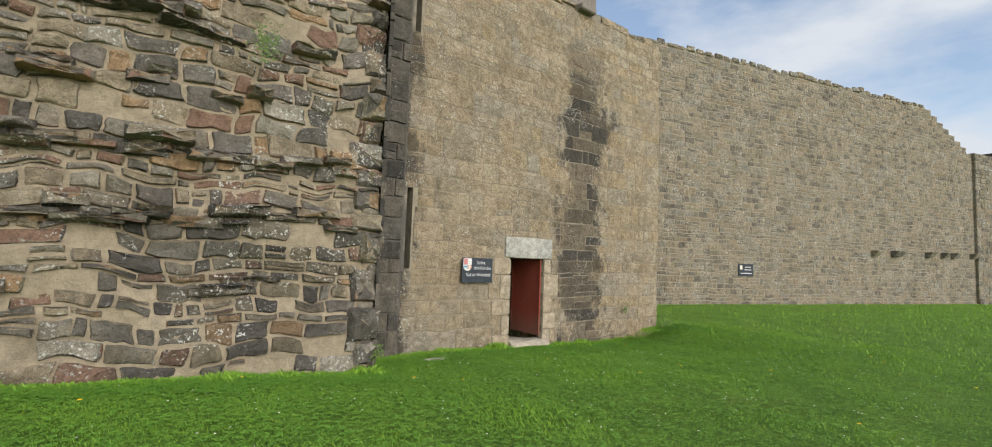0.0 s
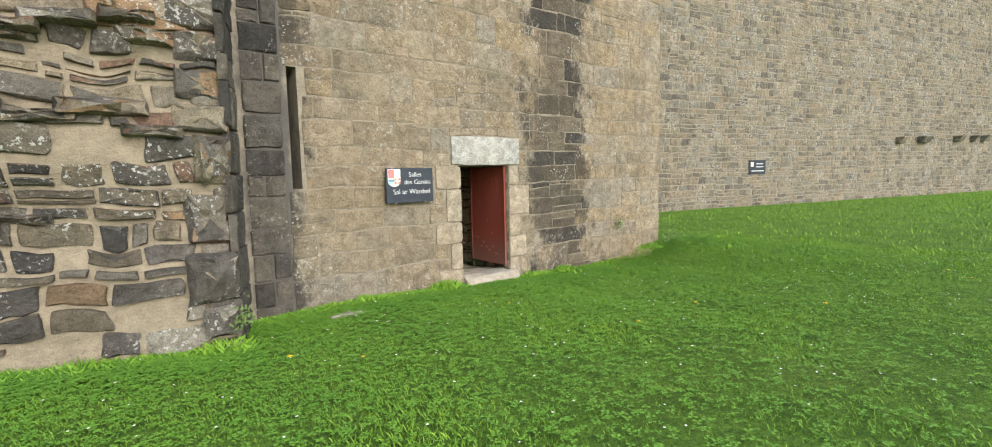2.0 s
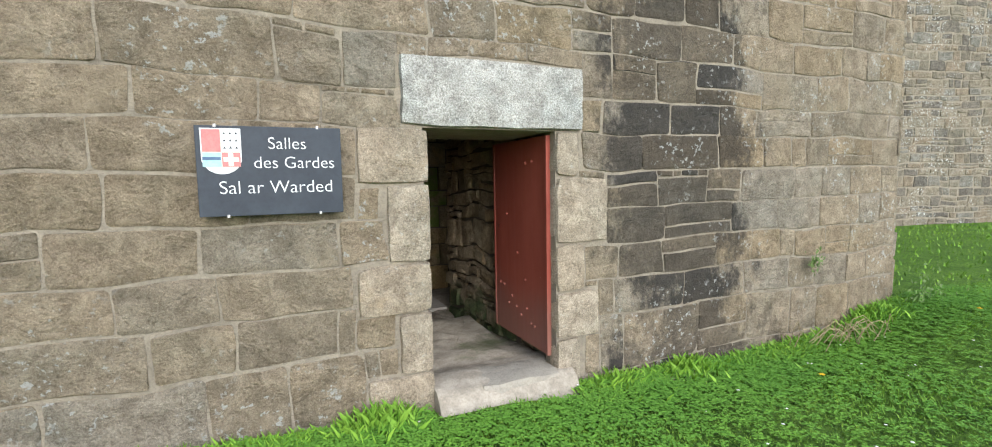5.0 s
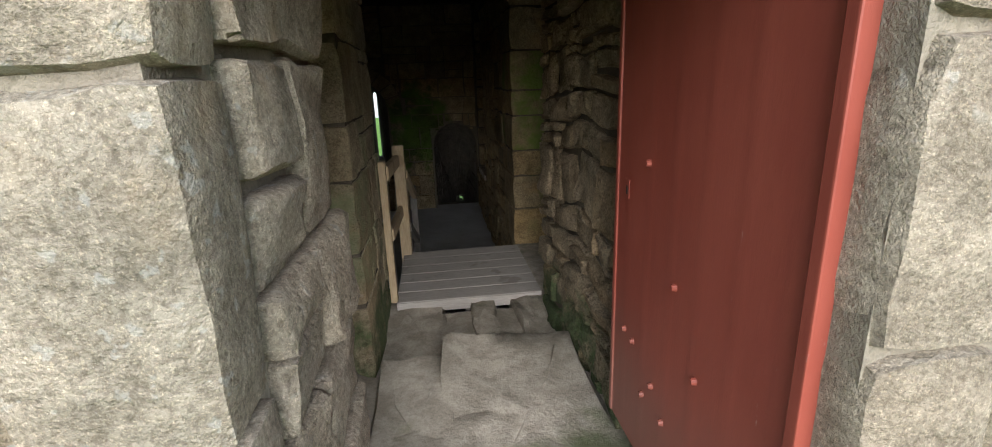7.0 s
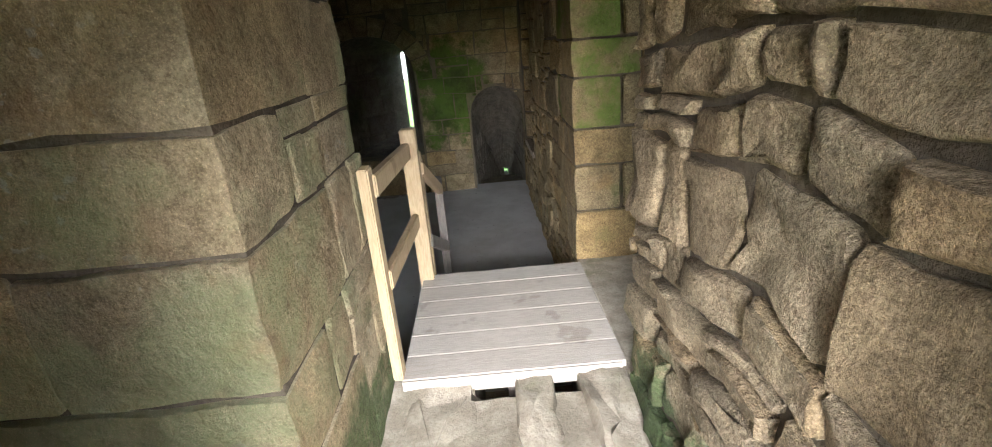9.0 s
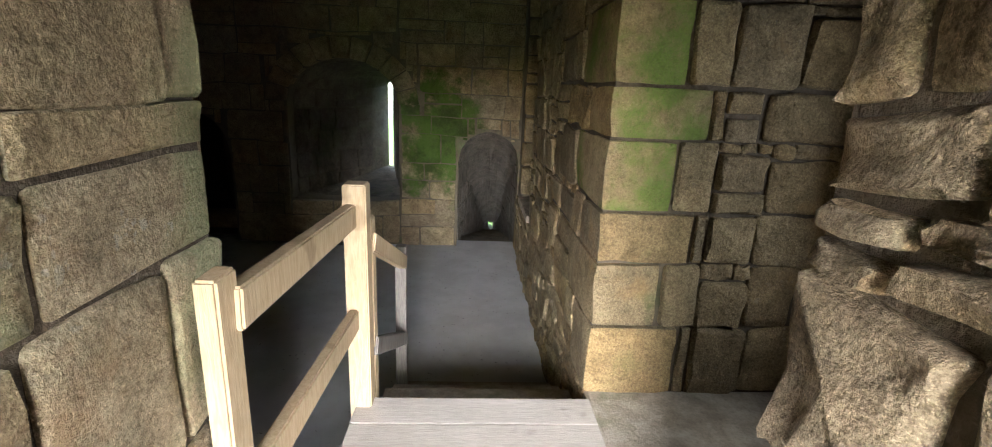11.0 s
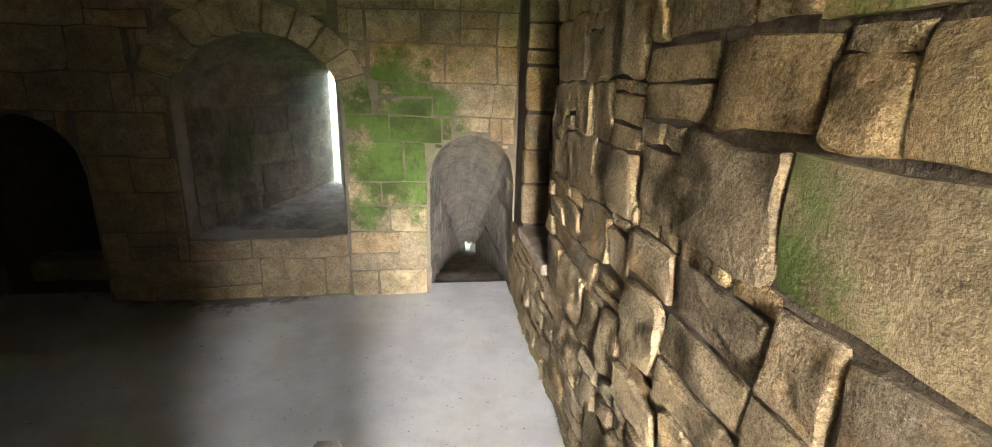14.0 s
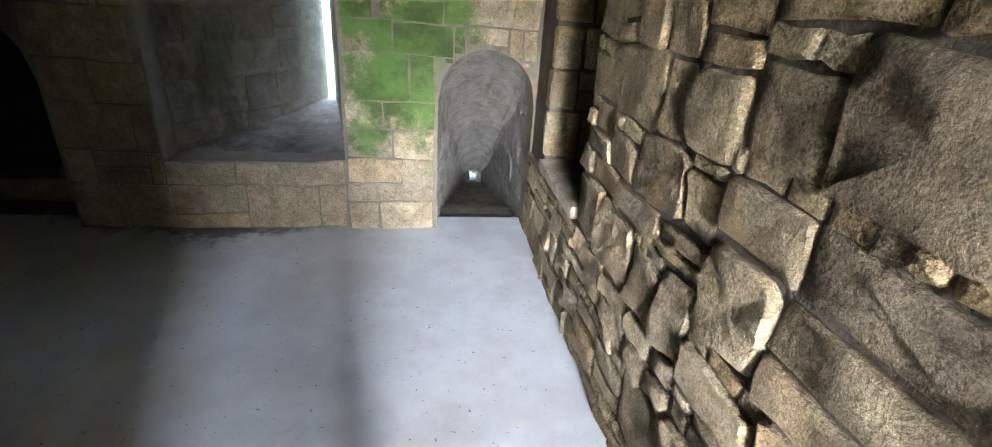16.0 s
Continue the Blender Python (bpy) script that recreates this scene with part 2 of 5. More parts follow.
BACK_TONES = [(0.58, 0.455, 0.26), (0.47, 0.36, 0.21), (0.62, 0.49, 0.29), (0.42, 0.335, 0.215), (0.58, 0.42, 0.215)]
MOSS = ((0.10, 0.17, 0.035), 0.74, 0.6)
MAT_INNER = stone_material("room_stone", INNER_TONES, 0.35, None, MOSS, 0.1, 0.6, 1.7, (0.50, 0.32, 0.13))
MAT_PASSAGE = stone_material("rough_passage_stone", PASSAGE_TONES, 0.45, None, ((0.12, 0.17, 0.06), 0.70, 0.5), 0.1, 0.6, 2.4, (0.42, 0.28, 0.14), ((0.05, 0.10, 0.03), 0.12, 0.85))
MAT_PIER = stone_material("stained_block", PIER_TONES, 0.35, None, ((0.27, 0.35, 0.16), 0.57, 0.5), 0.4, 0.5, 2.0, (0.36, 0.20, 0.09), ((0.06, 0.12, 0.03), 0.18, 0.8))
MAT_TUNNEL = stone_material("tunnel_stone", [(0.30, 0.26, 0.205), (0.25, 0.22, 0.18), (0.34, 0.30, 0.24)], 0.3, None, None, 0.0, 0.4, 1.2)
MAT_BACK = stone_material("mossy_room_wall_stone", BACK_TONES, 0.5, None, None, 0.0, 0.5, 2.0, (0.30, 0.17, 0.07), None, (6.62, 0.62, 0.62, 0.75, (0.085, 0.165, 0.02), 0.9))
MAT_GREEN = stone_material("mossy_stone", INNER_TONES, 0.35, None, ((0.14, 0.24, 0.03), 0.56, 0.8), 0.05, 0.4, 1.2)
MAT_INNER_MORTAR = mortar_material("dark_joint", (0.10, 0.08, 0.055), (0.15, 0.12, 0.085), 1.5, ((0.06, 0.10, 0.025), 0.62, 0.6))
MAT_BACK_MORTAR = mortar_material("room_wall_joint", (0.22, 0.18, 0.12), (0.17, 0.14, 0.10), 1.5, ((0.10, 0.17, 0.03), 0.55, 0.8))
MAT_ROCK = mortar_material("worn_rock", (0.30, 0.26, 0.20), (0.47, 0.41, 0.325), 0.6, ((0.10, 0.12, 0.045), 0.56, 0.8))
MAT_SILL = mortar_material("worn_sill", (0.40, 0.36, 0.29), (0.33, 0.295, 0.24), 1.0)
# darkened colour stands in for the shade in the embrasure and loophole steps
MAT_SHADED = stone_material("shaded_opening_stone", [(0.22, 0.185, 0.13), (0.27, 0.23, 0.165), (0.17, 0.145, 0.11)], 0.85, None, ((0.07, 0.10, 0.03), 0.62, 0.5), 0.0, 0.35, 0.8)
# ceiling colour set darker than its stone, to keep the rooms dim
MAT_CEILING = mortar_material("dim_vault_stone", (0.14, 0.12, 0.09), (0.10, 0.085, 0.065), 2.0)
MAT_DECK = wood_material("pale_deck_wood", (0.52, 0.475, 0.42), (0.42, 0.38, 0.325), (1, 9, 9))
MAT_RAIL = wood_material("yellow_pine", (0.52, 0.40, 0.25), (0.42, 0.31, 0.175), (8, 8, 1))
MAT_OLD_WOOD = wood_material("greyed_wood", (0.22, 0.195, 0.165), (0.15, 0.13, 0.11), (8, 8, 1))
MAT_SLATE = plain_material("slate", (0.030, 0.036, 0.046), (0.042, 0.05, 0.062), 5, 0.5, 0.001)
MAT_WHITE = plain_material("white_paint", (0.78, 0.78, 0.76), (0.66, 0.66, 0.65), 30, 0.6, 0.0005)
MAT_ROSE = plain_material("rose_paint", (0.55, 0.23, 0.21), (0.48, 0.18, 0.17), 25, 0.6, 0.0005)
MAT_PALE_BLUE = plain_material("pale_blue_paint", (0.42, 0.62, 0.66), (0.32, 0.52, 0.58), 25, 0.6, 0.0005)
MAT_BLUE = plain_material("blue_paint", (0.10, 0.16, 0.25), (0.07, 0.12, 0.2), 25, 0.6, 0.0005)
MAT_CREAM = plain_material("cream_paint", (0.72, 0.66, 0.55), (0.66, 0.6, 0.5), 25, 0.6, 0.0005)
MAT_BLACK = plain_material("black_paint", (0.02, 0.02, 0.02), (0.03, 0.03, 0.03), 25, 0.6, 0.0005)
MAT_STEEL = plain_material("zinc", (0.45, 0.44, 0.42), (0.35, 0.34, 0.33), 30, 0.45, 0.0005, 0.8)
MAT_STEM = plain_material("dry_stem", (0.36, 0.29, 0.17), (0.27, 0.21, 0.12), 40, 0.8, 0.0005)


def screed():
    N = Nodes("screed")
    mid, pits = N.noise(2.6, 7, 0.65), N.noise(42, 2, 0.5)
    c = N.mix(N.ramp(mid, 0.35, 0.65), (0.60, 0.59, 0.575), (0.50, 0.49, 0.475))
    c = N.mix(N.math('MULTIPLY', N.ramp(N.noise(0.9, 6, 0.7), 0.48, 0.7), 0.35), c, (0.44, 0.39, 0.31))
    hole = N.ramp(pits, 0.70, 0.74)
    c = N.mix(N.math('MULTIPLY', hole, 0.8), c, (0.16, 0.15, 0.14))
    # floor darkens raggedly towards the back wall, furthest out near x 5.15
    axis = N.n("ShaderNodeSeparateXYZ", Vector=N.pos.outputs["Position"])
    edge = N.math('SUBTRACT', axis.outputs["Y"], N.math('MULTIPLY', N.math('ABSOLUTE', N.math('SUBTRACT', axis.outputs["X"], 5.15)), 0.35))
    darker = N.ramp(N.math('ADD', edge, N.math('MULTIPLY', N.math('SUBTRACT', N.noise(6, 7, 0.75), 0.5), 0.9)), 16.08, 16.3)
    c = N.mix(N.math('MULTIPLY', darker, 0.8), c, (0.10, 0.085, 0.06))
    return N.done(c, 0.7, N.bump(N.math('SUBTRACT', N.math('MULTIPLY', mid, 0.5), hole), 0.006, 0.8))


MAT_FLOOR = screed()


def red_paint():
    N = Nodes("red_iron_paint")
    mid, fine = N.noise(3, 6, 0.7, (1, 1, 0.35)), N.noise(28, 5, 0.75, (1, 1, 0.25))
    c = N.mix(N.ramp(mid, 0.3, 0.7), (0.25, 0.055, 0.036), (0.31, 0.076, 0.05))
    scuff = N.math('MULTIPLY', N.ramp(fine, 0.64, 0.70), N.ramp(N.noise(2.1, 4, 0.6), 0.5, 0.62))
    c = N.mix(N.math('MULTIPLY', scuff, 0.55), c, (0.45, 0.33, 0.29))
    z = N.n("ShaderNodeSeparateXYZ", Vector=N.pos.outputs["Position"]).outputs["Z"]
    low = N.math('SUBTRACT', 1.0, N.ramp(N.math('ADD', z, N.math('MULTIPLY', mid, 0.5)), 0.45, 0.95))
    c = N.mix(N.math('MULTIPLY', low, 0.45), c, (0.21, 0.15, 0.115))
    return N.done(c, 0.5, N.bump(N.math('ADD', mid, fine), 0.002, 0.5))


MAT_RED = red_paint()


def grass_ground():
    N = Nodes("turf")
    a, b = N.noise(1.3, 6, 0.65), N.noise(35, 5, 0.8)
    c = N.mix(N.ramp(a, 0.32, 0.68), (0.125, 0.25, 0.024), (0.195, 0.35, 0.042))
    c = N.mix(N.math('MULTIPLY', N.ramp(b, 0.4, 0.62), 0.7), c, (0.045, 0.10, 0.014))
    c = N.mix(N.math('MULTIPLY', N.ramp(N.noise(6, 4, 0.7), 0.5, 0.64), 0.45), c, (0.05, 0.115, 0.016))
    c = N.mix(N.math('MULTIPLY', N.ramp(N.noise(0.35, 4, 0.6), 0.52, 0.7), 0.35), c, (0.15, 0.21, 0.035))
    return N.done(c, 0.9, N.bump(b, 0.06, 0.9))


def leaf_material(name, a, b):
    N = Nodes(name)
    c = N.palette(N.pos.outputs["Random Per Island"], [a, b, tuple(0.5 * (p + q) for p, q in zip(a, b))])
    c = N.mix(N.math('MULTIPLY', N.ramp(N.noise(0.9, 5, 0.6), 0.35, 0.65), 0.4), c, N.mix(1.0, c, (1.35, 1.15, 0.9), 'MULTIPLY'))
    return N.done(c, 0.6)


MAT_TURF = grass_ground()
MAT_BLADE = leaf_material("grass_blade", (0.11, 0.255, 0.022), (0.22, 0.39, 0.045))
MAT_CLOVER = leaf_material("clover_leaf", (0.095, 0.23, 0.028), (0.15, 0.33, 0.042))
MAT_FERN = leaf_material("wall_plant", (0.06, 0.11, 0.03), (0.12, 0.18, 0.05))
MAT_PETAL = plain_material("white_petal", (0.75, 0.75, 0.7), (0.65, 0.65, 0.6), 40, 0.7, 0.0003)
MAT_YELLOW = plain_material("yellow_petal", (0.75, 0.5, 0.02), (0.65, 0.4, 0.02), 40, 0.7, 0.0003)

# ---- building blocks ----


def mesh_object(name, verts, faces, material, parent=None, smooth=False):
    me = bpy.data.meshes.new(name)
    me.from_pydata([tuple(v) for v in verts], [], faces)
    me.materials.append(material)
    if smooth:
        me.shade_smooth()
        me.set_sharp_from_angle(angle=radians(36))
    ob = new(name, me)
    if parent is not None:
        ob.parent = parent
    return ob


def part(name, bm, material, parent=None, label=""):
    bmesh.ops.recalc_face_normals(bm, faces=bm.faces)
    me = bpy.data.meshes.new(name)
    bm.to_mesh(me)
    if any(f.smooth for f in bm.faces):
        me.set_sharp_from_angle(angle=radians(36))
    bm.free()
    me.materials.append(material)
    ob = new(name, me)
    if parent is not None:
        ob.parent = parent
    if label:
        ob["label"] = label
    return ob


def thing(name, label, category, group="", kind=""):
    return tagged(new(name), label, category, group, kind)


def box(lo, hi, bevel=0.0, bm=None):
    bm = bm or bmesh.new()
    c = [(a + b) / 2 for a, b in zip(lo, hi)]
    s = [abs(b - a) for a, b in zip(lo, hi)]
    r = bmesh.ops.create_cube(bm, size=1.0, matrix=Matrix.Translation(c) @ Matrix.Diagonal((*s, 1)))
    if bevel:
        es = list({e for v in r["verts"] for e in v.link_edges})
        bmesh.ops.bevel(bm, geom=es, offset=bevel, segments=2, affect='EDGES', profile=0.6)
    return bm


def bar(a, b, w, h, bevel=0.006, bm=None):
    """A squared timber from a to b, w wide across and h high."""
    bm = bm or bmesh.new()
    a, b = Vector(a), Vector(b)
    d = b - a
    r = bmesh.ops.create_cube(bm, size=1.0)
    if abs(d.normalized().z) > 0.99:
        rot = Matrix.Identity(4)
        s = (w, h, d.length)
    else:
        rot = d.to_track_quat('Y', 'Z').to_matrix().to_4x4()
        s = (w, d.length, h)
    bmesh.ops.transform(bm, matrix=Matrix.Translation((a + b) / 2) @ rot @ Matrix.Diagonal((*s, 1)), verts=r["verts"])
    if bevel:
        es = list({e for v in r["verts"] for e in v.link_edges})
        bmesh.ops.bevel(bm, geom=es, offset=bevel, segments=2, affect='EDGES')
    return bm


def disc(centre, normal, radius, depth, seg=10, bm=None, top=0.7):
    bm = bm or bmesh.new()
    q = Vector(normal).to_track_quat('Z', 'Y').to_matrix().to_4x4()
    bmesh.ops.create_cone(bm, cap_ends=True, segments=seg, radius1=radius, radius2=radius * top, depth=depth,
                          matrix=Matrix.Translation(Vector(centre) + Vector(normal) * depth / 2) @ q)
    return bm


def subtract(rects, hole):
    out = []
    hu0, hv0, hu1, hv1 = hole
    for u0, v0, u1, v1 in rects:
        if hu1 <= u0 or hu0 >= u1 or hv1 <= v0 or hv0 >= v1:
            out.append((u0, v0, u1, v1))
            continue
        if hu0 > u0:
            out.append((u0, v0, hu0, v1))
        if hu1 < u1:
            out.append((hu1, v0, u1, v1))
        m0, m1 = max(u0, hu0), min(u1, hu1)
        if hv0 > v0:
            out.append((m0, v0, m1, hv0))
        if hv1 < v1:
            out.append((m0, hv1, m1, v1))
    return out


def arch_holes(u0, u1, v0, spring, crown, n=5, pad=0.0):
    """Rectangles that together fill an arched opening."""
    c, a, b = (u0 + u1) / 2, (u1 - u0) / 2 + pad, crown - spring + pad
    holes = [(u0 - pad, v0, u1 + pad, spring)]
    for i in range(n):
        lo, hi = spring + b * i / n, spring + b * (i + 1) / n
        w = a * math.sqrt(max(0.0, 1 - ((i + 0.5) / n) ** 2))
        holes.append((c - w, lo, c + w, hi))
    return holes


def plain_stone(rng, rect, at, gap, proud, jag):
    """A small or far stone: a cut-cornered outline with a slightly domed face."""
    u0, v0, u1, v1 = rect
    u0, v0, u1, v1 = u0 + gap / 2, v0 + gap / 2, u1 - gap / 2, v1 - gap / 2
    w, h = u1 - u0, v1 - v0
    j = jag * min(w, h)
    cut = 0.05 * min(w, h) * (1 + 14 * max(0.0, jag - 0.03))
    out = proud * rng.uniform(0.4, 1.3)
    ring = [(u0 + cut, v0), ((u0 + u1) / 2, v0), (u1 - cut, v0), (u1, v0 + cut), (u1, v1 - cut), (u1 - cut, v1), ((u0 + u1) / 2, v1), (u0 + cut, v1), (u0, v1 - cut), (u0, v0 + cut)]
    ring = [(u + rng.uniform(-j, j), v + rng.uniform(-j, j)) for u, v in ring]
    cu, cv = (u0 + u1) / 2, (v0 + v1) / 2
    n = len(ring)
    inset = min(0.010 + proud * 0.5, 0.28 * min(w, h))
    verts = [at(u, v, -0.03) for u, v in ring] + [at(u, v, out * 0.6) for u, v in ring]
    for u, v in ring:
        k = 1 - inset / max(math.hypot(u - cu, v - cv), 0.01)
        verts.append(at(cu + (u - cu) * k, cv + (v - cv) * k, out + rng.uniform(-0.15, 0.15) * proud))
    verts.append(at(cu + rng.uniform(-0.15, 0.15) * w, cv + rng.uniform(-0.15, 0.15) * h, out * 1.15))
    faces = [(k * n + i, k * n + (i + 1) % n, (k + 1) * n + (i + 1) % n, (k + 1) * n + i) for k in range(2) for i in range(n)]
    faces += [(2 * n + i, 2 * n + (i + 1) % n, 3 * n) for i in range(n)]
    return verts, faces


def stone_shape(rng, rect, at, gap, proud, jag):
    """A rough stone with rounded, broken corners and a hacked face; at(u, v, out) gives its place."""
    u0, v0, u1, v1 = rect
    gaps = [gap * rng.uniform(0.15, 0.85) for _ in range(4)]
    u0, v0, u1, v1 = u0 + gaps[0], v0 + gaps[1], u1 - gaps[2], v1 - gaps[3]
    w, h = u1 - u0, v1 - v0
    m = min(w, h)
    j = jag * m * 0.5
    out = proud * rng.uniform(0.45, 1.3)
    tu, tv = rng.uniform(-1, 1) * proud * 0.25, rng.uniform(-1, 1) * proud * 0.25
    cu, cv = (u0 + u1) / 2, (v0 + v1) / 2
    seed = rng.uniform(0, 90)
    ring = []
    for cx, cy, sx, sy, turn in ((u1, v0, -1, 1, -90), (u1, v1, -1, -1, 0), (u0, v1, 1, -1, 90), (u0, v0, 1, 1, 180)):
        r = m * rng.uniform(0.02, 0.09) * (1 + 3.5 * jag)
        r = min(r, 0.46 * m)
        for a in (0, 45, 90):
            q = radians(turn + a)
            ring.append((cx + sx * r + r * math.cos(q), cy + sy * r + r * math.sin(q)))
    full = []
    for i, p in enumerate(ring):
        q = ring[(i + 1) % len(ring)]
        full.append(p)
        if i % 3 == 2:
            cuts = 1 + (math.hypot(q[0] - p[0], q[1] - p[1]) > 0.16) + (math.hypot(q[0] - p[0], q[1] - p[1]) > 0.34)
            full += [(p[0] + (q[0] - p[0]) * k / (cuts + 1), p[1] + (q[1] - p[1]) * k / (cuts + 1)) for k in range(1, cuts + 1)]
    ring = [(u + 1.5 * j * noise.noise(Vector((u * 5 + seed, v * 5, 1))) + 0.6 * j * noise.noise(Vector((u * 17 + seed, v * 17, 1))), v + 1.5 * j * noise.noise(Vector((u * 5, v * 5 + seed, 2))) + 0.6 * j * noise.noise(Vector((u * 17, v * 17 + seed, 2)))) for u, v in full]
    n = len(ring)
    rough = 0.5 * proud + 0.005

    def face(u, v):
        return max(0.0035, out + tu * (u - cu) / w * 2 + tv * (v - cv) / h * 2 + rough * (noise.noise(Vector((u * 7, v * 7, seed))) + 0.6 * noise.noise(Vector((u * 23, v * 23, seed)))))

    inset = min(0.003 + proud * 0.16, 0.12 * m)
    verts = [at(u, v, -0.035) for u, v in ring]
    verts += [at(u, v, 0.45 * face(u, v)) for u, v in ring]
    for k, lift in ((None, 0.95), (0.72, 1.0), (0.4, 1.02)):
        for u, v in ring:
            q = 1 - inset * rng.uniform(0.4, 3.0) / max(math.hypot(u - cu, v - cv), 0.02) if k is None else k * rng.uniform(0.93, 1.07)
            a, b = cu + (u - cu) * q, cv + (v - cv) * q
            verts.append(at(a, b, face(a, b) * lift))
    verts.append(at(cu, cv, face(cu, cv) * 1.08))
    faces = [(k * n + i, k * n + (i + 1) % n, (k + 1) * n + (i + 1) % n, (k + 1) * n + i) for k in range(4) for i in range(n)]
    faces += [(4 * n + i, 4 * n + (i + 1) % n, 5 * n) for i in range(n)]
    return verts, faces


def rough_block(lo, hi, bevel=0.014, rough=0.006, seed=1.0):
    """A squared block with worn arrises and slightly uneven faces."""
    bm = box(lo, hi)
    bmesh.ops.subdivide_edges(bm, edges=list(bm.edges), cuts=4, use_grid_fill=True)
    c = [(a + b) / 2 for a, b in zip(lo, hi)]
    half = [abs(b - a) / 2 for a, b in zip(lo, hi)]
    for v in bm.verts:
        at_edge = [abs(abs(v.co[i] - c[i]) - half[i]) < 1e-5 for i in range(3)]
        q = Vector((noise.noise(v.co * 6 + Vector((seed, 0, 0))), noise.noise(v.co * 6 + Vector((0, seed, 0))), noise.noise(v.co * 6 + Vector((0, 0, seed)))))
        d = q * rough * 1.6
        if sum(at_edge) > 1:
            for i in range(3):
                if at_edge[i]:
                    d[i] -= math.copysign(bevel * (0.55 + 0.9 * abs(q[i]) * 2) * (0.7 if sum(at_edge) == 2 else 1.1), v.co[i] - c[i])
        v.co += d
    for f in bm.faces:
        f.smooth = True
    return bm


def lay_stones(parent, at, span, heights, widths, gap, proud, jag, material, holes=(), near=(0, 0), limit=300, seed=1, split=0.15, waver=0.0, names="stone", drop=0.0, levels=(), chink=0.0):
    """Courses of stones over the span (u0, v0, u1, v1), the nearest ones as pieces of their own; chink: the share of stones with small pinning stones above them."""
    rng = random.Random(seed)
    u0, v0, u1, v1 = span
    v, rects, pins = v0, [], []
    while v < v1 - 0.02:
        above = [z for z in levels if z > v + 0.02]
        h = above[0] - v if above else rng.uniform(*heights)
        h = min(h, v1 - v)
        if v1 - v - h < heights[0] * 0.5:
            h = v1 - v
        u = u0
        first = True
        while u < u1 - 0.01:
            w = rng.uniform(*widths) * (rng.uniform(0.4, 1) if first else 1)
            w = max(w, 0.75 * h)
            first = False
            if u1 - u - w < widths[0] * 0.5:
                w = u1 - u
            w = min(w, u1 - u)
            top = v + h
            if rng.random() < chink and h > 0.16:
                top -= rng.uniform(0.04, 0.075)
                p = u
                while p < u + w - 0.03:
                    q = min(p + rng.uniform(0.05, 0.17), u + w)
                    pins.append((p, top, q, v + h))
                    p = q
            hh = top - v
            if rng.random() < split and hh > 0.12:
                k = rng.uniform(0.35, 0.65)
                rects += [(u, v, u + w, v + hh * k), (u, v + hh * k, u + w, top)]
            elif rng.random() < split and w > 1.5 * hh:
                k = rng.uniform(0.3, 0.7)
                rects += [(u, v, u + w * k, top), (u + w * k, v, u + w, top)]
            else:
                rects.append((u, v, u + w, top))
            u += w
        v += h
    for hole in holes:
        rects, pins = subtract(rects, hole), subtract(pins, hole)
    rects = [r for r in rects if r[2] - r[0] > 0.05 and r[3] - r[1] > 0.04 and rng.random() >= drop]
    pins = [r for r in pins if r[2] - r[0] > 0.025 and r[3] - r[1] > 0.025]
    rects.sort(key=lambda r: math.hypot((r[0] + r[2]) / 2 - near[0], (r[1] + r[3]) / 2 - near[1]))

    def wavy(u, v, out):
        du = 0.55 * noise.noise(Vector((u * 3.1, v * 3.1, seed + 9.3)))
        dv = noise.noise(Vector((u * 0.7, v * 0.5, seed))) + 0.55 * noise.noise(Vector((u * 2.7, v * 2.7, seed + 5.1)))
        return at(u + waver * du, v + waver * dv, out)

    place = wavy if waver else at
    for r in rects[:limit]:
        vs, fs = stone_shape(rng, r, place, gap, proud, jag)
        mesh_object(names, vs, fs, material, parent, smooth=True)
    for r in pins[:max(0, limit - len(rects))]:
        vs, fs = plain_stone(rng, r, place, gap * 0.5, proud * 0.8, 0.14)
        mesh_object("pinning_stone", vs, fs, material, parent)
    vs, fs = [], []
    for r in rects[limit:] + pins[max(0, limit - len(rects)):]:
        a, b = plain_stone(rng, r, place, gap, proud, jag)
        k = len(vs)
        vs += a
        fs += [tuple(i + k for i in f) for f in b]
    if vs:
        rest = mesh_object("stonework", vs, fs, material, parent)
        rest["kind"] = "stuff"


def facing(origin, along, out):
    """A map from (u, v, out) on an upright face to the world."""
    o, a, n = Vector(origin), Vector(along), Vector(out)
    return lambda u, v, d: o + a * u + n * d + Vector((0, 0, v))


# ---- ground ----
def smooth(a, b, x):
    t = min(1, max(0, (x - a) / (b - a)))
    return t * t * (3 - 2 * t)


FOOT_X = [-60, -3, 1, 3.4, 5, 7.0, 7.6, 9, 10.3, 11.5, 14, 60]
FOOT_Z = [0.2, 0.14, 0.03, -0.06, -0.01, -0.05, -0.1, -0.14, -0.1, 0.1, 0.12, 0.12]


def ground_z(x, y):
    foot = float(np.interp(x, FOOT_X, FOOT_Z))
    z = 0.04 + (foot - 0.04) * max(smooth(3.0, 8.3, y), smooth(10, 18, x))
    z += 0.03 * noise.noise(Vector((x * 0.5, y * 0.5, 0))) + 0.012 * noise.noise(Vector((x * 2.1, y * 2.1, 4)))
    # unseen drop behind the wall, added so the slits open onto sky
    if y > 9.1 and x < 11.2:
        z -= 60 * smooth(9.1, 11.2, y)
    return z


def axis_lines(lo, hi, step, far):
    mid = list(np.arange(lo, hi + 1e-6, step))
    tail = [step * 1.6 ** k for k in range(1, 22)]
    up, down, p, q = [], [], hi, lo
    for s in tail:
        p, q = p + s, q - s
        up.append(p)
        down.append(q)
        if p > far:
            break
    return down[::-1] + mid + up


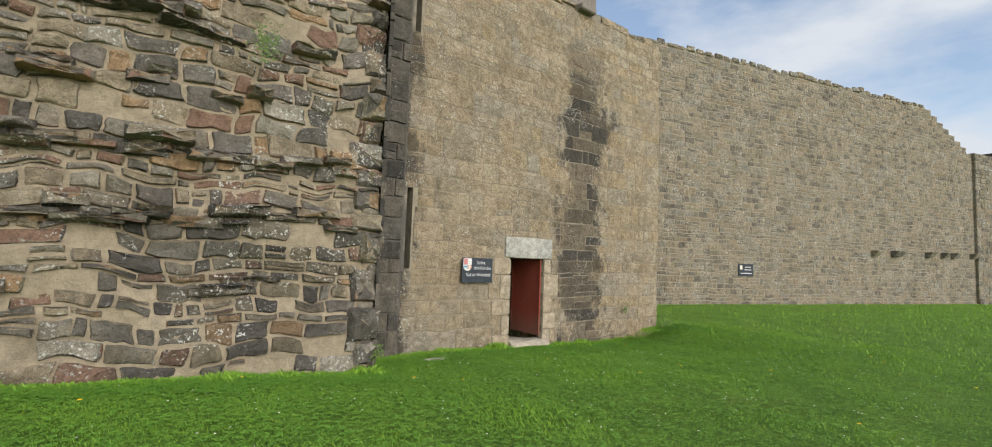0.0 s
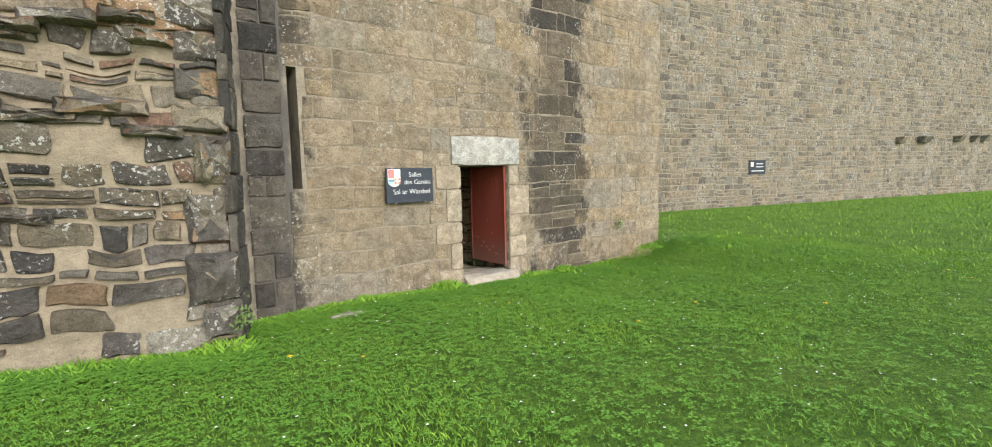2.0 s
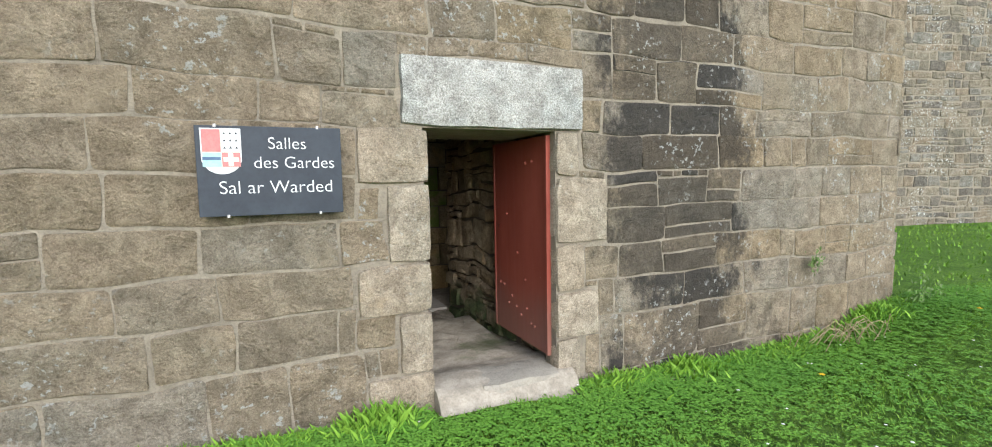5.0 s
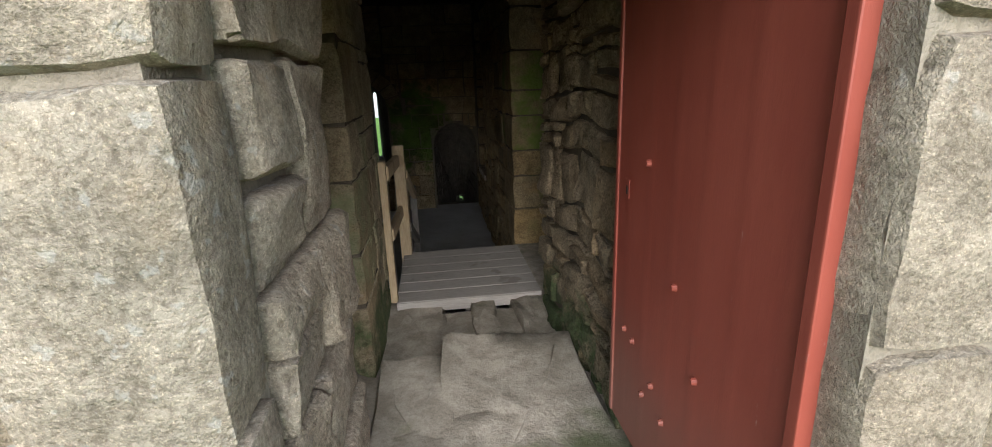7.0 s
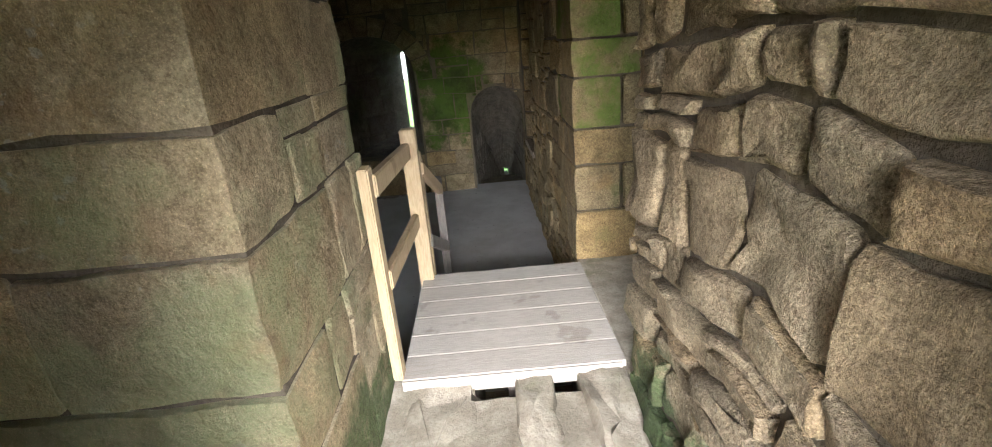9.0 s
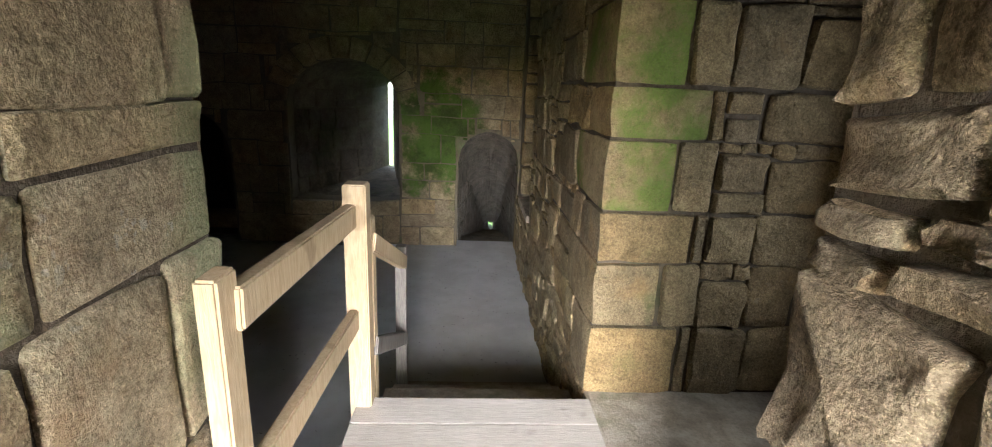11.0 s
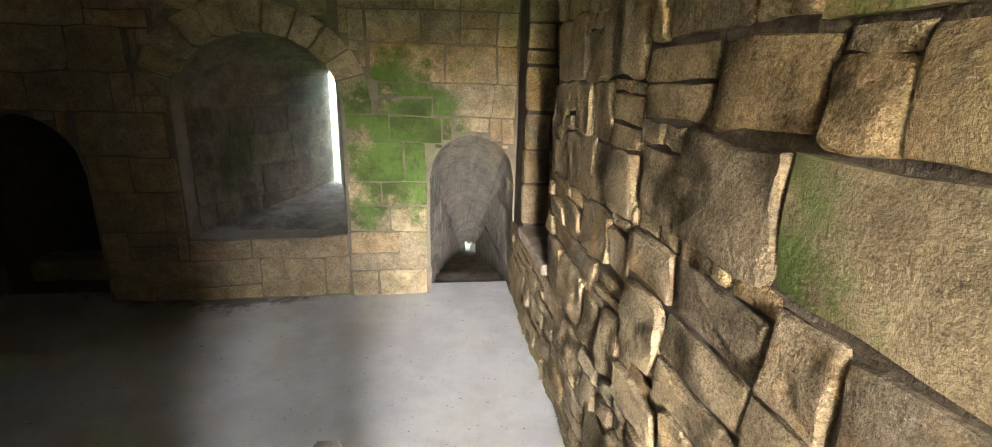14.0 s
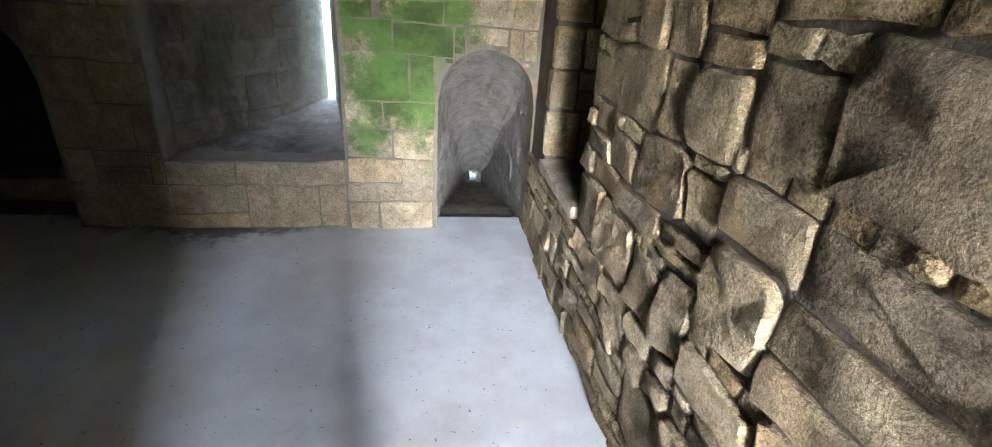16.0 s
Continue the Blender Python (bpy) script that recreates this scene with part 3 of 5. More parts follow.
gx, gy = axis_lines(-6, 18, 0.2, 900), axis_lines(-4, 11.2, 0.2, 900)
gverts = [(x, y, ground_z(x, y)) for y in gy for x in gx]
W = len(gx)
gfaces = [(j * W + i, j * W + i + 1, (j + 1) * W + i + 1, (j + 1) * W + i) for j in range(len(gy) - 1) for i in range(W - 1)]
ground = mesh_object("ground", gverts, gfaces, MAT_TURF, smooth=True)
tagged(ground, "short green castle lawn sloping gently to the walls", "ground", kind="structure")


def rubble_y(x):
    return 7.98 + (3.4 - x) * 0.12


def on_lawn(x, y):
    if x < 3.5:
        return y < rubble_y(x) - 0.02
    if x < 11.5:
        return y < 8.66
    return y < 14.6 - 0.25 * (x - 12.5)


def grass():
    rng = np.random.default_rng(3)
    verts, faces = [], []

    def blade(x, y, h, w):
        a, lean = rng.uniform(0, 6.283), rng.uniform(0.1, 0.9)
        z = ground_z(x, y) - 0.008
        dx, dy = math.cos(a) * w, math.sin(a) * w
        lx, ly = -math.sin(a) * h * lean, math.cos(a) * h * lean
        k = len(verts)
        verts.extend([(x - dx, y - dy, z), (x + dx, y + dy, z), (x + dx * 0.6 + lx * 0.4, y + dy * 0.6 + ly * 0.4, z + h * 0.65), (x + lx, y + ly, z + h)])
        faces.extend([(k, k + 1, k + 2), (k, k + 2, k + 3)])

    for _ in range(150000):
        x, y = rng.uniform(-3, 14), 8.7 - abs(rng.normal(0, 3.4))
        if on_lawn(x, y) and y > -1:
            k = 0.6 + 0.9 * max(0, noise.noise(Vector((x * 0.9, y * 0.9, 7))) + 0.3)
            blade(x, y, rng.uniform(0.018, 0.042) * k, rng.uniform(0.0025, 0.005))
    for _ in range(15000):
        x = rng.uniform(-2, 13)
        edge = rubble_y(x) if x < 3.5 else 8.68 if x < 11.4 else 8.9 + (x - 11.4) * 3
        if 6.4 < x < 7.5:
            continue
        y = edge - abs(rng.normal(0, 0.13))
        tuft = max(0.0, noise.noise(Vector((x * 1.7, 3.0, 1.0))))
        blade(x, y, rng.uniform(0.03, 0.10) * (1 + 1.6 * tuft), rng.uniform(0.003, 0.007))
    for _ in range(16000):
        x = rng.uniform(11, 48)
        y = rng.uniform(1, 14.4 - 0.25 * (x - 12.5))
        blade(x, y, rng.uniform(0.04, 0.09), rng.uniform(0.008, 0.016))
    ob = mesh_object("grass", verts, faces, MAT_BLADE)
    tagged(ob, "short bright green lawn grass with taller tufts at walls", "grass", kind="stuff")


def clover():
    rng = np.random.default_rng(5)
    verts, faces = [], []
    for _ in range(62000):
        if rng.random() < 0.45:
            x = rng.uniform(-2, 12.5)
            edge = rubble_y(x) if x < 3.5 else 8.66
            y = edge - abs(rng.normal(0, 0.35))
        else:
            x, y = rng.uniform(-3, 13), 8.6 - abs(rng.normal(0, 3.2))
        if not on_lawn(x, y) or y < -1 or (6.5 < x < 7.5 and y > 8.45):
            continue
        z = ground_z(x, y) + rng.uniform(0.012, 0.06)
        s, a0 = rng.uniform(0.011, 0.026), rng.uniform(0, 6.283)
        for i in range(3):
            a = a0 + i * 2.094
            k = len(verts)
            c, t = math.cos(a), math.sin(a)
            verts.extend([(x, y, z), (x + s * (c - 0.55 * t), y + s * (t + 0.55 * c), z + 0.004), (x + s * 1.35 * c, y + s * 1.35 * t, z), (x + s * (c + 0.55 * t), y + s * (t - 0.55 * c), z + 0.004)])
            faces.append((k, k + 1, k + 2, k + 3))
    tagged(mesh_object("clover", verts, faces, MAT_CLOVER), "green clover leaves spread through the lawn", "clover", kind="stuff")


def lawn_flowers(name, material, count, size, seed, label):
    rng = np.random.default_rng(seed)
    verts, faces = [], []
    while count > 0:
        x, y = rng.uniform(0, 13), rng.uniform(2, 8.6)
        if not on_lawn(x, y):
            continue
        count -= 1
        s, z = size * rng.uniform(0.7, 1.2), ground_z(x, y) + rng.uniform(0.04, 0.07)
        k = len(verts)
        n = 8
        verts.append((x, y, z + s * 0.4))
        for i in range(2 * n):
            r = s if i % 2 == 0 else s * 0.6
            verts.append((x + r * math.cos(i * math.pi / n), y + r * math.sin(i * math.pi / n), z))
        faces.extend([(k, k + 1 + i, k + 1 + (i + 1) % (2 * n)) for i in range(2 * n)])
    tagged(mesh_object(name, verts, faces, material), label, "flowers", kind="stuff")


# ---- gate wall with the low door ----
DOOR = (6.55, 7.45, 0.06, 1.72)
FX0, FX1, FTOP = 3.5, 11.45, 7.42


def wall_with_opening():
    """The thick wall of the guard rooms, with the doorway and the arrow slit through it."""
    bm = bmesh.new()
    x0, x1, z0, z1 = DOOR
    # last box: unseen backing added behind the slits to block the sky
    for lo, hi in (((FX0, 8.72, -7.5), (4.19, 9.5, FTOP)), ((4.30, 8.72, -7.5), (x0 - 0.03, 9.5, FTOP)), ((4.19, 8.72, -7.5), (4.30, 9.5, 1.46)), ((4.19, 8.72, 2.87), (4.30, 9.5, 5.66)), ((4.19, 8.72, 7.1), (4.30, 9.5, FTOP)),
                   ((x0 - 0.03, 8.72, -7.5), (x1, 9.5, z0 - 0.08)), ((x0 - 0.03, 8.72, z1), (x1, 9.5, FTOP)), ((x1, 8.72, -7.5), (FX1, 8.87, FTOP)), ((7.58, 8.87, -7.5), (FX1, 9.5, FTOP)),
                   ((x1, 8.87, z1 + 0.08), (7.58, 9.5, FTOP)), ((x1, 8.87, -7.5), (7.58, 9.5, 0.0)), ((11.0, 9.5, -7.5), (FX1, 14.6, FTOP)), ((3.9, 9.505, 1.2), (4.6, 9.62, FTOP))):
        box(lo, hi, 0, bm)
    return part("wall_gate", bm, MAT_FACADE_MORTAR)


wall_gate = tagged(wall_with_opening(), "tall weathered granite castle wall with a low doorway", "wall", kind="structure")

# dressed stones round the door
lintel = part("lintel", rough_block((6.385, 8.675, 1.722), (7.66, 9.02, 2.15), 0.016, 0.005, 3.0), MAT_LINTEL, wall_gate, "pale newly cut granite lintel")
JAMBS = []


def jamb_stones():
    rng = random.Random(4)
    for side in (-1, 1):
        z, long_one = -0.14, side < 0
        while z < 1.71:
            h = min(rng.uniform(0.30, 0.50), 1.718 - z)
            if 1.718 - z - h < 0.15:
                h = 1.718 - z
            w = (rng.uniform(0.40, 0.52) if long_one else rng.uniform(0.20, 0.28)) * (1 if side < 0 else 0.85)
            a, b = (6.552 - w, 6.552) if side < 0 else (7.448, 7.448 + w)
            JAMBS.append((a - 0.01, z, b + 0.01, z + h))
            part("jamb_stone", rough_block((a, 8.69, z + 0.004), (b, 8.871, z + h - 0.004), 0.012, 0.006, z * 7 + side), MAT_GRANITE, wall_gate)
            z += h
            long_one = not long_one


jamb_stones()

# rough stones of the inner reveal beside the door
lay_stones(wall_gate, facing((6.535, 8.87, 0), (0, 1, 0), (1, 0, 0)), (0.01, -0.05, 0.63, 1.72), (0.2, 0.44), (0.28, 0.5), 0.02, 0.035, 0.08, MAT_GRANITE, seed=31, names="reveal_stone")
lay_stones(wall_gate, facing((7.57, 8.88, 0), (0, 1, 0), (-1, 0, 0)), (0, 0.0, 0.62, 1.78), (0.2, 0.36), (0.2, 0.35), 0.02, 0.03, 0.07, MAT_PASSAGE, seed=32, names="reveal_stone")
lay_stones(wall_gate, facing((0, 9.5, 0), (1, 0, 0), (0, 1, 0)), (5.0, 0, 6.5, 2.0), (0.25, 0.4), (0.3, 0.5), 0.02, 0.03, 0.07, MAT_INNER, seed=33, limit=10, names="reveal_stone")

# ---- rubble wall ----
wall_rubble = part("wall_rubble", box((-14, 10.2, -7.5), (3.3, 12, 7.6)), MAT_RUBBLE_MORTAR)
tagged(wall_rubble, "ruined rubble wall of protruding stones in earthy mortar", "wall", kind="structure")


def rubble_core():
    """The torn face of the wall: an uneven skin of mortar that bulges and sinks."""
    verts, faces = [], []
    nu, nv = 96, 80
    for j in range(nv + 1):
        for i in range(nu + 1):
            u, v = i / nu, j / nv
            x, z = 3.4 - 11.4 * u ** 1.3, -0.5 + 8.1 * v
            y = rubble_y(x) + 0.06 + 0.03 * z
            y += 0.13 * noise.noise(Vector((x * 0.9, z * 1.3, 1))) + 0.06 * noise.noise(Vector((x * 2.6, z * 3.4, 2))) + 0.02 * noise.noise(Vector((x * 8, z * 8, 3)))
            verts.append((x + 0.05 * noise.noise(Vector((x, z * 2, 9))), y, z))
    for j in range(nv):
        for i in range(nu):
            a = j * (nu + 1) + i
            faces.append((a, a + nu + 1, a + nu + 2, a + 1))
    k = len(verts)
    for j in range(nv + 1):
        x, y, z = verts[j * (nu + 1)]
        verts.append((3.5, 8.8, z))
    for j in range(nv):
        faces.append((j * (nu + 1), k + j, k + j + 1, (j + 1) * (nu + 1)))
    mesh_object("mortar_face", verts, faces, MAT_RUBBLE_MORTAR, wall_rubble, smooth=True)


rubble_core()


def rubble_at(u, v, d):
    x = 3.4 - u
    y = rubble_y(x) + 0.06 + 0.03 * v + 0.13 * noise.noise(Vector((x * 0.9, v * 1.3, 1))) + 0.06 * noise.noise(Vector((x * 2.6, v * 3.4, 2)))
    tilt = 0.10 * noise.noise(Vector((x * 0.6, v * 0.5, 12)))
    return Vector((x, y - d, v + tilt))


def rubble_stones():
    lay_stones(wall_rubble, rubble_at, (-0.02, -0.25, 8.5, 7.3), (0.10, 0.30), (0.14, 0.62), 0.04, 0.05, 0.20, MAT_RUBBLE, near=(2.0, 1.6), limit=300, seed=8, split=0.12, waver=0.13, names="rubble_stone", drop=0.11)
    rng = random.Random(11)
    for k in range(120):
        u, v = rng.uniform(0.2, 7), rng.uniform(1.3, 6.6)
        w, h = rng.uniform(0.28, 0.8), rng.uniform(0.08, 0.18)
        ledge = math.floor(v / 0.85) * 0.85 + 0.3 + rng.uniform(-0.12, 0.12)
        vs, fs = stone_shape(rng, (u, ledge, u + w, ledge + h), rubble_at, 0.01, rng.uniform(0.12, 0.27), 0.12)
        mesh_object("jutting_stone", vs, fs, MAT_RUBBLE, wall_rubble, smooth=True)
    z = -0.2
    while z < 7.3:
        h = rng.uniform(0.22, 0.5)
        w = rng.uniform(0.25, 0.5)
        vs, fs = stone_shape(rng, (0.0 - 0.03, z, w, z + h), rubble_at, 0.02, rng.uniform(0.10, 0.2), 0.07)
        mesh_object("quoin", vs, fs, MAT_RUBBLE, wall_rubble, smooth=True)
        z += h * rng.uniform(1.0, 1.25)
    side = facing((3.40, 7.97, 0), Vector((0.22, 0.72, 0)).normalized(), Vector((0.72, -0.22, 0)).normalized())
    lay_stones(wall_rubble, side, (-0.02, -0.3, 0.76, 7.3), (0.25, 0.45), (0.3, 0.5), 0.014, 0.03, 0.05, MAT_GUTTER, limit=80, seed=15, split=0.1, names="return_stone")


# ---- curtain wall ----
CU = Vector((1, -0.25, 0)).normalized()
CN = Vector((-0.25, -1, 0)).normalized()
C0 = Vector((11.4, 14.97, 0))


def curtain_top(u):
    if u < 26.4:
        return 11.15 + 0.016 * u + 0.12 * noise.noise(Vector((u * 0.8, 0, 3)))
    return max(9.3, 11.45 - 0.30 * math.floor((u - 26.4) / 0.62)) + 0.05 * noise.noise(Vector((u * 2, 0, 3)))


def curtain():
    bm = bmesh.new()
    step = 0.62
    u = 0.0
    while u < 75:
        top = curtain_top(u + step / 2)
        vs = []
        for d in (0.0, -2.2):
            for uu, zz in ((u, -1.0), (u + step, -1.0), (u + step, top), (u, top)):
                vs.append(bm.verts.new(C0 + CU * uu + CN * d + Vector((0, 0, zz))))
        for f in ((0, 1, 2, 3), (7, 6, 5, 4), (3, 2, 6, 7), (0, 3, 7, 4), (1, 5, 6, 2)):
            bm.faces.new([vs[i] for i in f])
        u += step
    ob = part("wall_curtain", bm, MAT_CURTAIN_MORTAR)
    return tagged(ob, "long high curtain wall of small lichen-spotted stones", "wall", kind="structure")


wall_curtain = curtain()


def curtain_stones():
    holes = [(u * 0.62, curtain_top(u * 0.62 + 0.31) - 0.02, (u + 1) * 0.62, 20) for u in range(0, 75)]
    at = facing(C0, CU, CN)
    lay_stones(wall_curtain, at, (0, -0.1, 40, 11.4), (0.13, 0.28), (0.18, 0.6), 0.03, 0.016, 0.12, MAT_CURTAIN, holes, near=(9, 1.5), limit=300, seed=21, split=0.12, waver=0.06)
    rng = random.Random(2)
    for u in np.arange(0.2, 26.2, 0.55):
        z = curtain_top(u)
        vs, fs = stone_shape(rng, (u, z - 0.12, u + rng.uniform(0.3, 0.55), z + rng.uniform(0.04, 0.16)), at, 0.02, 0.06, 0.1)
        mesh_object("coping_stone", vs, fs, MAT_CURTAIN, wall_curtain)
    for u, w in ((21.5, 0.45), (23.4, 0.75), (26.5, 0.5), (28.0, 0.3), (29.1, 0.42), (31.2, 0.42)):
        bm = bmesh.new()
        p = at(u, 2.8 + (u - 21.5) * 0.02, 0.16)
        r = bmesh.ops.create_cube(bm, size=1.0, matrix=Matrix.Translation(p) @ Matrix.Rotation(math.atan2(CU.y, CU.x), 4, 'Z') @ Matrix.Diagonal((w, 0.5, 0.32, 1)))
        for v in bm.verts:
            if v.co.z < p.z and (v.co - p).dot(CN) > 0:
                v.co -= CN * 0.22
        bmesh.ops.bevel(bm, geom=list(bm.edges), offset=0.03, segments=1, affect='EDGES')
        part("corbel", bm, MAT_CURTAIN, wall_curtain, "worn stone corbel")


def far_tower():
    """The square tower at the end of the curtain wall, with a dark opening near its top."""
    c = C0 + CU * 34.6 + CN * -0.45
    yaw = Matrix.Rotation(math.atan2(CU.y, CU.x), 4, 'Z')
    t = thing("tower", "grey stone wall tower with a dark opening near the top", "tower")
    t.matrix_world = Matrix.Translation(c) @ yaw
    part("wall", box((-3.0, -0.6, -1), (-0.2, 5, 9.4)), MAT_CURTAIN, t)
    part("wall", box((1.6, -0.6, -1), (14, 5, 9.6)), MAT_CURTAIN, t)
    part("wall", box((-0.2, -0.6, -1), (1.6, 5, 7.2)), MAT_CURTAIN, t)
    # back of the opening: its shade put into a near-black stone
    part("wall", box((-0.2, 0.6, 7.2), (1.6, 5, 9.4)), MAT_GUTTER, t)
    part("roof", box((-0.4, -0.7, 9.4), (14.2, 5.1, 9.75), 0.05), MAT_GUTTER, t)
    rng = random.Random(9)
    z = 0.0
    vs, fs = [], []
    while z < 9.2:
        h = rng.uniform(0.2, 0.34)
        x = -3.0
        while x < 8:
            w = rng.uniform(0.3, 0.7)
            if not (-0.25 < x + w / 2 < 1.6 and z > 7.0):
                a, b = stone_shape(rng, (x, z, x + w, z + h), lambda u, v, d: Vector((u, -0.6 - d, v)), 0.03, 0.03, 0.08)
                k = len(vs)
                vs += a
                fs += [tuple(i + k for i in f) for f in b]
            x += w
        z += h
    st = mesh_object("stonework", vs, fs, MAT_CURTAIN, t)
    st["kind"] = "stuff"


# ---- inside: entry, passage and lower room ----
PX0, PX1 = 6.446, 7.51
ROOM_Z, BACK_Y = -0.70, 16.42


def entry_floor():
    """Worn rock from the sill down to the deck, with broken notches at its edge."""
    verts, faces = [], []
    xs, ys = np.linspace(4.9, 7.6, 55), np.linspace(8.52, 11.62, 63)
    for y in ys:
        for x in xs:
            z = 0.06 - 0.17 * smooth(9.3, 11.2, y) - 0.05 * smooth(8.9, 9.25, y)
            z += 0.05 * noise.noise(Vector((x * 2.2, y * 2.2, 5))) + 0.012 * noise.noise(Vector((x * 9, y * 9, 5)))
            if x < 6.45:
                z += 0.05 * smooth(6.45, 6.3, x)
            if y > 10.62:
                z = min(z, -0.16 - 0.05 * noise.noise(Vector((x * 3, y * 3, 8))) + 0.0 * x) if y > 10.62 + 0.12 * noise.noise(Vector((x * 3, 0, 8))) else z
            if y > 11.30 and (6.8 < x < 7.02 or 7.16 < x < 7.34):
                z -= 0.25
            if y < 8.66:
                z -= 0.16 * smooth(8.66, 8.52, y)
            if y < 9.45 and not 6.52 < x < 7.56:
                z -= 0.6
            verts.append((x, y, z))
    W2 = len(xs)
    for j in range(len(ys) - 1):
        for i in range(W2 - 1):
            a = j * W2 + i
            faces.append((a, a + 1, a + W2 + 1, a + W2))
    ob = mesh_object("floor_entry", verts, faces, MAT_ROCK, smooth=True)
    tagged(ob, "worn uneven rock floor with damp moss", "floor", kind="structure")
    for lo, hi in (((6.57, 8.64, -0.2), (6.83, 9.0, 0.06)), ((6.845, 8.62, -0.2), (7.44, 8.98, 0.08))):
        part("sill_stone", rough_block(lo, hi, 0.02, 0.014, lo[0]), MAT_SILL, ob, "pale worn door sill stone")

    rng = random.Random(23)
    for rect, z, proud in (((6.47, 9.25, 6.84, 10.5), -0.07, 0.05), ((6.8, 9.2, 7.5, 10.66), -0.07, 0.055), ((6.5, 10.55, 6.82, 11.42), -0.19, 0.05), ((7.0, 10.9, 7.18, 11.42), -0.2, 0.05), ((7.28, 10.7, 7.5, 11.4), -0.19, 0.06), ((5.3, 9.7, 6.4, 10.4), -0.02, 0.06)):
        vs, fs = stone_shape(rng, rect, lambda u, v, d: Vector((u + 0.04 * noise.noise(Vector((u * 5, v * 5, 3))), v + 0.07 * noise.noise(Vector((u * 6, v * 4, 1))), z + d)), 0.0, proud, 0.06)
        mesh_object("slab", vs, fs, MAT_ROCK, ob, smooth=True)


entry_floor()
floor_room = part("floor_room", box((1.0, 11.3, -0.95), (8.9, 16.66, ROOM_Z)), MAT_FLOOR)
tagged(floor_room, "pale smooth screed floor of the guard room", "floor", kind="structure")
for k in range(3):
    st = part("stair_step", box((6.55, 12.46 + 0.26 * k, -0.698), (7.5, 12.76 + 0.26 * k, -0.26 - 0.15 * k), 0.01), MAT_ROCK)
    tagged(st, "rough stone step below the wooden landing", "step", "steps below the landing")

# left pier beside the passage
pier_left = part("wall_pier_left", box((4.9, 10.48, -0.9), (6.43, 11.5, 2.7)), MAT_INNER_MORTAR)
tagged(pier_left, "passage pier of big green-stained granite blocks", "wall", kind="structure")
PIER_LEVELS = [-0.25, 0.294, 0.564, 0.93, 1.195, 1.56, 1.90, 2.2]
for k, (z0, z1) in enumerate(zip(PIER_LEVELS, PIER_LEVELS[1:])):
    wide, deep = (0.78, 0.34) if k % 2 else (0.52, 0.6)
    part("block", rough_block((6.446 - wide, 10.452, z0 + 0.004), (6.446, 10.452 + deep, z1 - 0.004), 0.009, 0.009, 5.0 + k), MAT_PIER, pier_left)
    lay_stones(pier_left, facing((0, 10.47, 0), (1, 0, 0), (0, -1, 0)), (4.95, z0, 6.446 - wide, z1), (0.2, 0.5), (0.45, 0.8), 0.010, 0.016, 0.05, MAT_PIER, seed=141 + k, levels=PIER_LEVELS, split=0.05, names="block")
    lay_stones(pier_left, facing((6.43, 10.46, 0), (0, 1, 0), (1, 0, 0)), (deep, z0, 1.05, z1), (0.12, 0.42), (0.2, 0.5), 0.010, 0.014, 0.08, MAT_PIER, seed=151 + k, split=0.3, names="block")
lay_stones(pier_left, facing((0, 11.5, 0), (1, 0, 0), (0, 1, 0)), (4.95, -0.7, 6.43, 2.2), (0.30, 0.44), (0.45, 0.8), 0.016, 0.022, 0.03, MAT_INNER, seed=43, limit=0)
part("closing_wall", box((4.7, 9.49, -0.9), (4.95, 11.5, 2.7)), MAT_INNER_MORTAR, pier_left)

# right wall of the passage
wall_passage = part("wall_passage", box((7.535, 9.48, -0.9), (7.9, 11.27, 2.7)), MAT_INNER_MORTAR)
tagged(wall_passage, "passage wall of rough undressed stones with deep joints", "wall", kind="structure")
lay_stones(wall_passage, facing((7.535, 9.5, 0), (0, 1, 0), (-1, 0, 0)), (0, -0.2, 1.78, 2.2), (0.11, 0.30), (0.14, 0.46), 0.022, 0.04, 0.2, MAT_PASSAGE, near=(0.8, 1.0), seed=44, split=0.2, waver=0.09, chink=0.3)

# far pier and right wall of the room, with a side recess before it
wall_room_right = part("wall_room_right", box((7.532, 12.585, -0.9), (8.9, 15.05, 2.7)), MAT_INNER_MORTAR)
tagged(wall_room_right, "rough stone side wall of the guard room", "wall", kind="structure")
# the gap in the recess end wall is the lamp's assumed, unseen opening
for lo, hi in (((7.545, 15.05, -0.9), (8.9, 16.42, 0.0)), ((7.95, 15.05, 0.0), (8.9, 16.42, 2.7)), ((7.545, 15.98, 0.0), (7.95, 16.42, 2.7)), ((8.6, 11.27, -0.9), (8.9, 11.55, 2.7)), ((8.6, 12.25, -0.9), (8.9, 12.585, 2.7)), ((8.6, 11.55, -0.9), (8.9, 12.25, 0.48)), ((8.6, 11.55, 1.42), (8.9, 12.25, 2.7)), ((7.9, 11.0, -0.9), (8.9, 11.27, 2.7))):
    part("wall_body", box(lo, hi), MAT_INNER_MORTAR, wall_room_right)
part("ledge", box((7.5, 15.1, -0.02), (7.94, 15.97, 0.06), 0.02), MAT_GRANITE, wall_room_right, "pale stone ledge")
for lo, hi in (((7.52, 11.2, -0.5), (8.6, 12.58, -0.14)),):
    part("recess_floor", box(lo, hi, 0.02), MAT_ROCK, wall_room_right)


